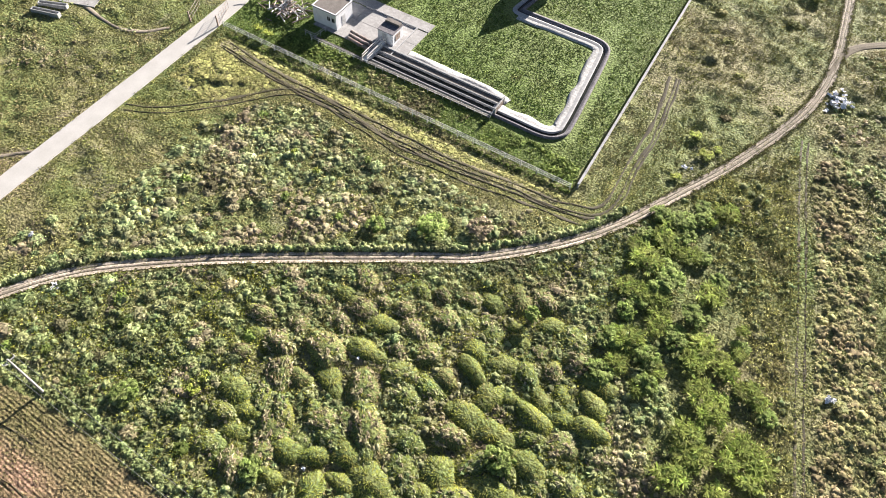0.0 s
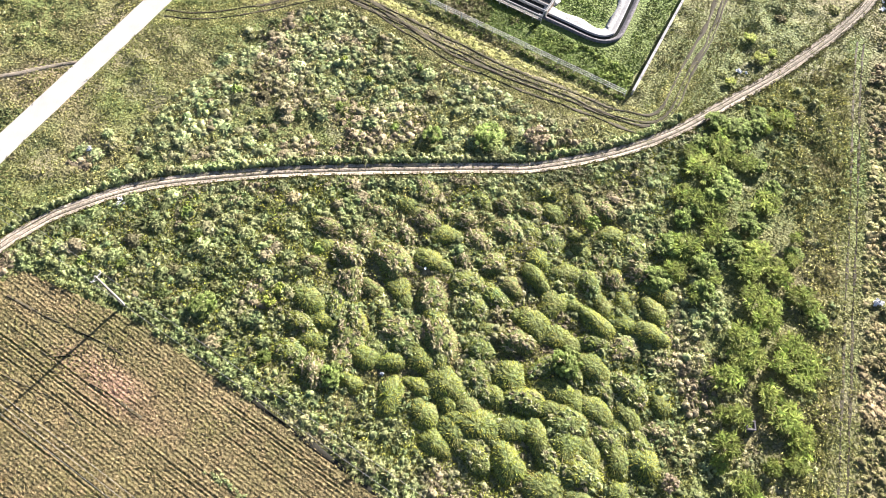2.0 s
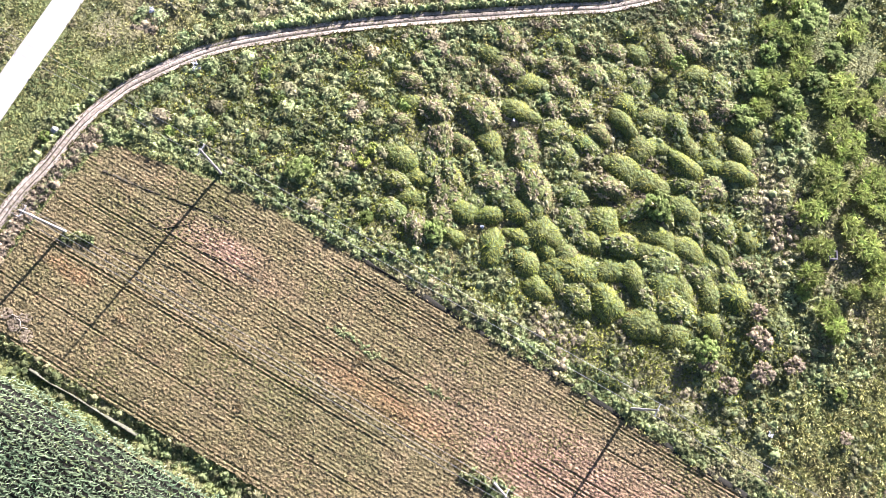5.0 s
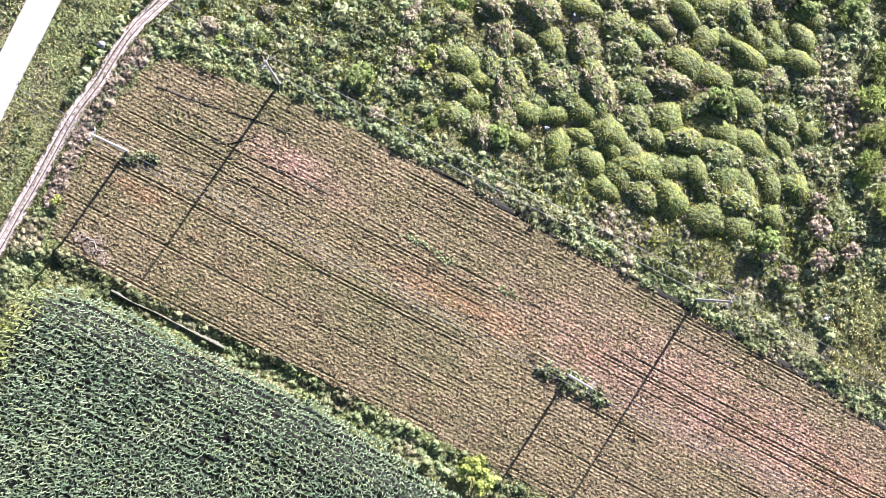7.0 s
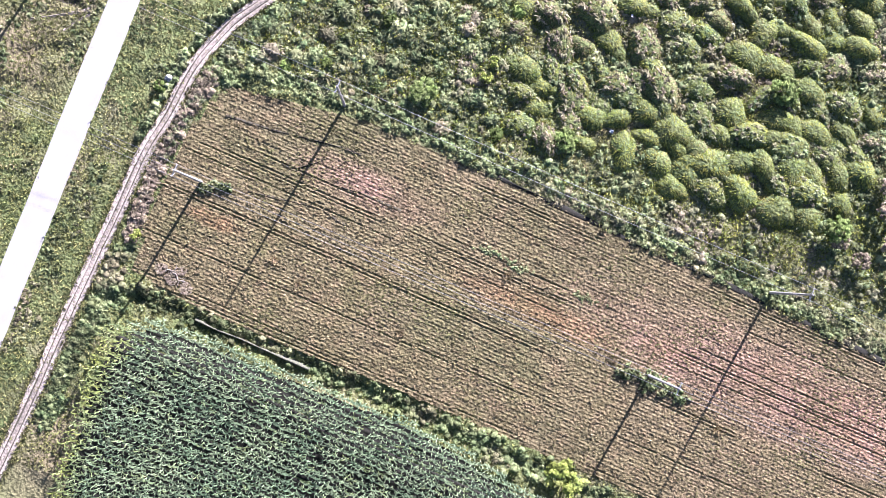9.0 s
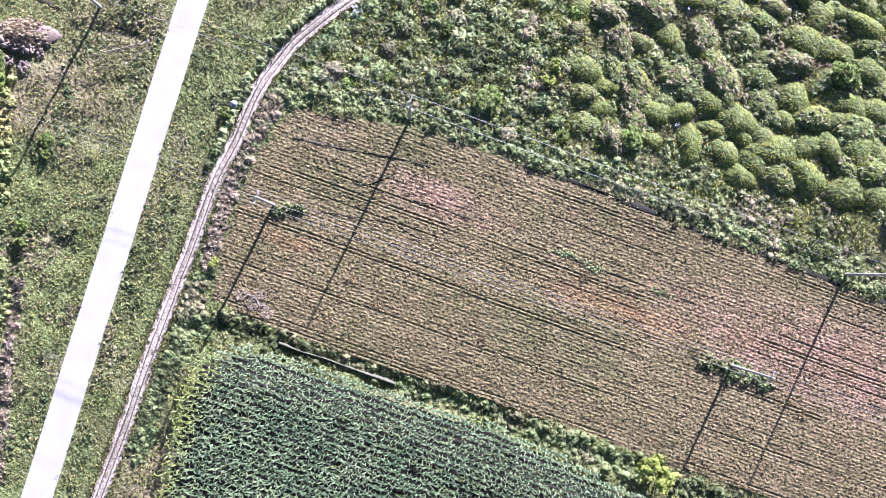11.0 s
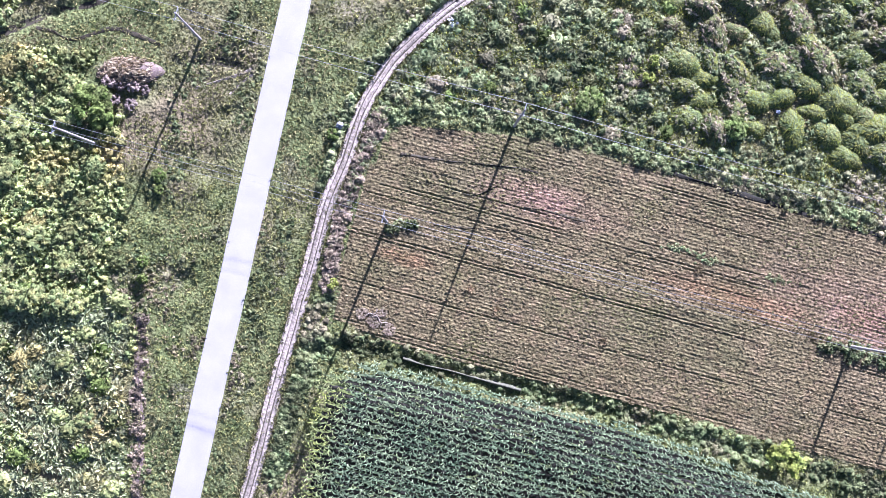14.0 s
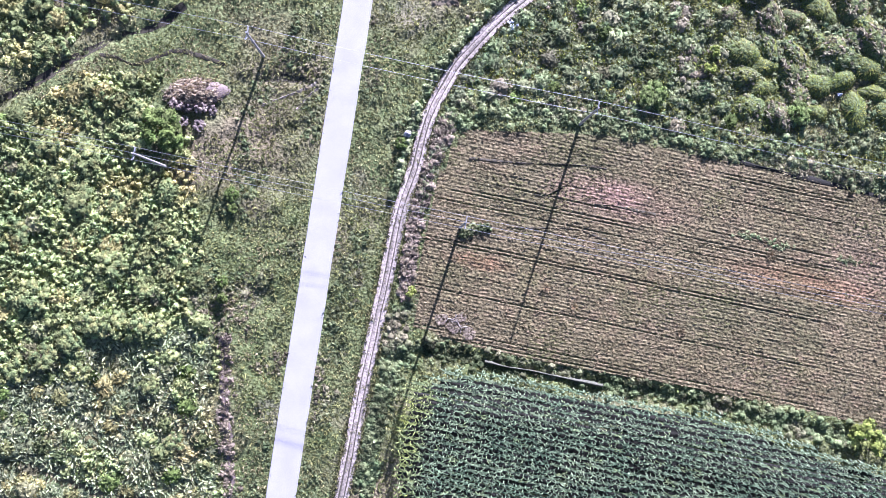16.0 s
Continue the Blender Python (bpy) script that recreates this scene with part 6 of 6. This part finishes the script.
# The near-black bottom gives the opening its shade.
part("bottom", boxed(-0.4, 0.4, -0.4, 0.4, -0.2, 0.05, 0), SOIL_DARK, well)
tagged(well, "open square concrete well box in the thicket", "well")


# ---- bare heaps, banks and litter ----
def lump(name, x, y, sx, sy, sz, turn, mat, label, category, seed, group=""):
    """An uneven heap or stone."""
    bm = bmesh.new()
    bmesh.ops.create_icosphere(bm, subdivisions=4, radius=1)
    for v in bm.verts:
        f = 1 + 0.28 * noise.noise(v.co * 1.7 + Vector((seed, 0, 0))) + 0.12 * noise.noise(v.co * 5 + Vector((0, seed, 0)))
        v.co *= f
        v.co.z = max(v.co.z, -0.15)
    for f in bm.faces:
        f.smooth = True
    me = bpy.data.meshes.new(name)
    bm.to_mesh(me)
    bm.free()
    me.materials.append(mat)
    ob = new(name, me)
    ob.matrix_world = Matrix.LocRotScale((x, y, float(ground_z(x, y)) - 0.03), Euler((0, 0, radians(turn))), (sx, sy, sz))
    return tagged(ob, label, category, group)


PINK_SOIL = material("pinkish_soil", ((0.235, 0.18, 0.15), (0.18, 0.145, 0.125), (0.28, 0.215, 0.17)), scale=0.9, fine=7, bump=0.9)
spoil = new("spoil_heap")
spoil.matrix_world = Matrix.LocRotScale((-31.4, 19.2, float(ground_z(-31.4, 19.2)) - 0.15), Euler((0, 0, 0.1)), (7.6, 4.4, 4.8))
body = HEAPS[2][1].copy()
body.materials.clear()
body.materials.append(PINK_SOIL)
for v in body.vertices:
    v.co += Vector(noise.noise_vector(v.co * 9)) * 0.045 * (v.co.z > 0.01)
under(new("earth_body", body), spoil)
r = np.random.RandomState(71)
a, q = r.rand(420) * 6.28, np.sqrt(r.rand(420)) * 0.52
cloud = leaf_cloud(np.stack([np.cos(a) * q, np.sin(a) * q, 0.235 * np.clip(1 - (2 * q) ** 1.8, 0, 1) ** 0.85 - 0.01], 1), np.full(420, 0.035), np.full(420, 0.07), 7, np.full(420, 0.035), r, 0.5,
                   dry=np.clip(0.6 + 0.4 * r.randn(420), 0, 1))
tagged(under(new("weed_cover", mesh_of("weed_cover", cloud[0], cloud[1], WITHERED, False, tuple(zip(("dry", "tone"), cloud[2:])))), spoil), "withered tan weeds", kind="stuff")
tagged(spoil, "steep heap of pinkish earth under withered weeds", "heap")
for x, y, w, h in ((-33.2, 17.8, 1.7, 1.2), (-31.8, 17.5, 1.5, 1.1), (-30.2, 17.4, 1.7, 1.2), (-28.9, 17.2, 1.4, 0.8), (-32.5, 15.8, 1.8, 0.7), (-30.4, 15.2, 1.8, 0.6), (1.4, -9.9, 2.0, 0.3), (3.4, -10.8, 1.8, 0.3), (-0.2, -9.0, 1.8, 0.3), (2.4, -8.8, 1.4, 0.25)):
    bush("spoil" if y > 0 else "dead", x, y, w, h, "withered dark brown brush on the spoil heap" if y > 0 else "withered pinkish brown brush")
bush("round", -5.2, 13.2, 1.8, 0.8, "dark green shrub beside the boulder")
lump("boulder", -4.4, 14.4, 0.55, 0.5, 0.75, 30, RUBBLE, "pale white boulder beside the track", "boulder", 7)
lump("stone", 38.5, -21.0, 0.9, 0.45, 0.3, 10, RUBBLE, "pale stone in the ditch weeds", "stone", 9)
strip = new("bare_strip", ribbon("bare_strip", spline([(-27.0, -11), (-27.0, -17), (-26.9, -23), (-26.4, -30), (-26.2, -38)], 0.5),
                                 ((-0.75, -0.2), (-0.4, 0.02), (0, 0.08), (0.4, 0.02), (0.75, -0.2)), PINK_SOIL, -0.05, 0.5, 14, True))
hedge("dry_weeds", [(-27.0, -11), (-27.0, -17), (-26.9, -23), (-26.4, -30), (-26.2, -38)], 0.45, WITHERED, "withered pinkish weeds along the bare strip", 180, 260, (0.2, 0.5))
tagged(strip, "crumbling strip of bare pinkish soil", "soil", kind="structure")
gutter = new("gutter", ribbon("gutter", spline([(5.3, -14.5), (10, -15.35), (15, -16.4), (20.4, -17.4)], 0.4),
                              ((-0.3, -0.5), (-0.14, 0.26), (0.0, 0.34), (0.14, 0.26), (0.3, -0.5)), DRY_RIDGE, -0.12, 0.2, 18))
tagged(gutter, "narrow pale gutter with dry grass in the ditch", "gutter", kind="structure")

def litter(x, y, wide, count, label, seed, mat=PLASTIC, high=0.25, large=1.0):
    """Crumpled sheets and bags on the ground."""
    r = np.random.RandomState(seed)
    ob = new("litter")
    ob.matrix_world = pose(x, y, float(ground_z(x, y)) + 0.05)
    for k in range(count):
        bm = bmesh.new()
        bmesh.ops.create_grid(bm, x_segments=4, y_segments=3, size=0.5)
        for v in bm.verts:
            v.co.z = 0.35 * noise.noise(v.co * 2.5 + Vector((seed, k, 0)))
        s = (0.35 + 0.45 * r.rand()) * large
        m = pose(r.randn() * wide * 0.35, r.randn() * wide * 0.3, 0.1 + high * r.rand(), r.randn() * 20, r.randn() * 20, r.rand() * 360) @ Matrix.Diagonal((s, s * 0.7, s, 1))
        bmesh.ops.transform(bm, matrix=m, verts=bm.verts)
        bmesh.ops.solidify(bm, geom=bm.faces[:], thickness=0.02)
        part("sheet", bm, mat, ob)
    return tagged(ob, label, "litter")


litter(105.4, 112.1, 3.8, 36, "heap of white rubble and plastic bags beside the track", 61, PLASTIC, 0.45, 1.45)
litter(9.1, 28.5, 1.0, 5, "few white plastic scraps at the track's edge", 62)
litter(0.3, 34.0, 0.7, 3, "pale plastic scrap in the rough grass", 67)
litter(109.2, 53.9, 1.1, 7, "white plastic bags among brown weeds", 63)
litter(84.3, 85.6, 1.0, 5, "pale litter in the meadow weeds", 64)
litter(93.3, 6.5, 0.6, 3, "pale plastic scraps in the olive grass", 68)
litter(51.6, 20.2, 0.5, 2, "single white plastic bag between the heaps", 65)
litter(51.2, 35.4, 0.4, 1, "pale scrap of plastic on a heap", 66)
for k, (x, y, s) in enumerate(((62.4, -10.0, 1.3), (60.6, -9.9, 0.9), (64.2, -10.2, 1.4), (63.4, -11.0, 1.0), (58.9, -9.8, 0.5), (4.2, 2.5, 0.7), (2.6, 1.9, 0.6), (65.9, -10.9, 1.0), (67.2, -11.6, 0.5), (5.5, 2.6, 0.5))):
    r = np.random.RandomState(400 + k)
    q = np.c_[x + r.randn(16) * s * 0.9, y + r.randn(16) * s * 0.45, np.full(16, 0.02)]
    tagged(stuff("weed_patch", leaf_cloud(q, np.full(16, 0.35), np.full(16, 0.35), 7, np.full(16, 0.25), r, 0.5, dry=np.clip(0.3 * r.randn(16), 0, 0.6)), GREY_WEED,
                 "grey-green weeds left standing round the pole", "weeds"))


# ---- straw, sprouts and dead wood on the stubble ----
for k, (x, y, wide) in enumerate(((16.8, -7.6, 0.5), (57.4, -8.5, 0.55), (13.2, -5.2, 0.4), (42.2, -1.0, 0.4), (30.5, -10.8, 0.35), (72.5, -14.6, 0.45))):
    r = np.random.RandomState(600 + k)
    q = np.c_[x + r.randn(14) * wide * 0.45, y + r.randn(14) * wide * 0.35, np.full(14, 0.06)]
    cloud = tuft_cloud(q, np.full(14, 0.25), np.full(14, 0.4), 9, r, 0.07, 0.5)
    heap = new("straw_heap", mesh_of("straw_heap", cloud[0], cloud[1], STRAW, True, (("dry", cloud[2]), ("tone", np.clip(cloud[3] * 0.3 + 0.7, -1, 1)))))
    tagged(heap, "small pale heap of loose straw on the stubble", "straw", "straw heaps")
for k, (x, y, wide, deep) in enumerate(((43.6, 0.4, 1.9, 0.7), (39.5, 1.6, 1.4, 0.4), (52.5, -1.5, 1.6, 0.5))):
    r = np.random.RandomState(620 + k)
    q = np.c_[x + r.randn(26) * wide * 0.55, y + r.randn(26) * deep * 0.5, np.full(26, 0.03)]
    q[:, 1] -= 0.2 * (q[:, 0] - x)
    stuff("sprout_patch", leaf_cloud(q, np.full(26, 0.22), np.full(26, 0.1), 6, np.full(26, 0.16), r, 0.5), WEED, "low green sprouts between the stubble rows", "weeds")


def branch(x, y, turn, long, label):
    """A dead forked branch that lies on the ground."""
    r = np.random.RandomState(int(turn) + 640)
    bm = bmesh.new()
    spine = [Vector((long * (k / 6 - 0.5), 0.12 * long * math.sin(k * 1.3), 0.12 + 0.05 * (k % 2))) for k in range(7)]
    tube(bm, spine, 0.06, 6)
    for k in range(1, 6):
        tip = spine[k] + Vector((0.35 * long * r.rand(), (0.3 if k % 2 else -0.3) * long * (0.5 + r.rand()), 0.05))
        rod(bm, spine[k], tip, 0.04, 0.012, 5)
    ob = new("dead_branch")
    ob.matrix_world = pose(x, y, 0.02, 0, 0, turn)
    part("wood", bm, DEAD_WOOD, ob)
    return tagged(ob, label, "branch")


DEAD_WOOD = material("bleached_dead_wood", ((0.42, 0.37, 0.30), (0.33, 0.28, 0.22)), scale=3, fine=14, bump=0.4)
branch(2.2, -9.7, -28, 1.9, "bleached dead branch at the field's corner")
branch(1.2, -8.9, 24, 1.6, "bleached dead twig at the field's corner")
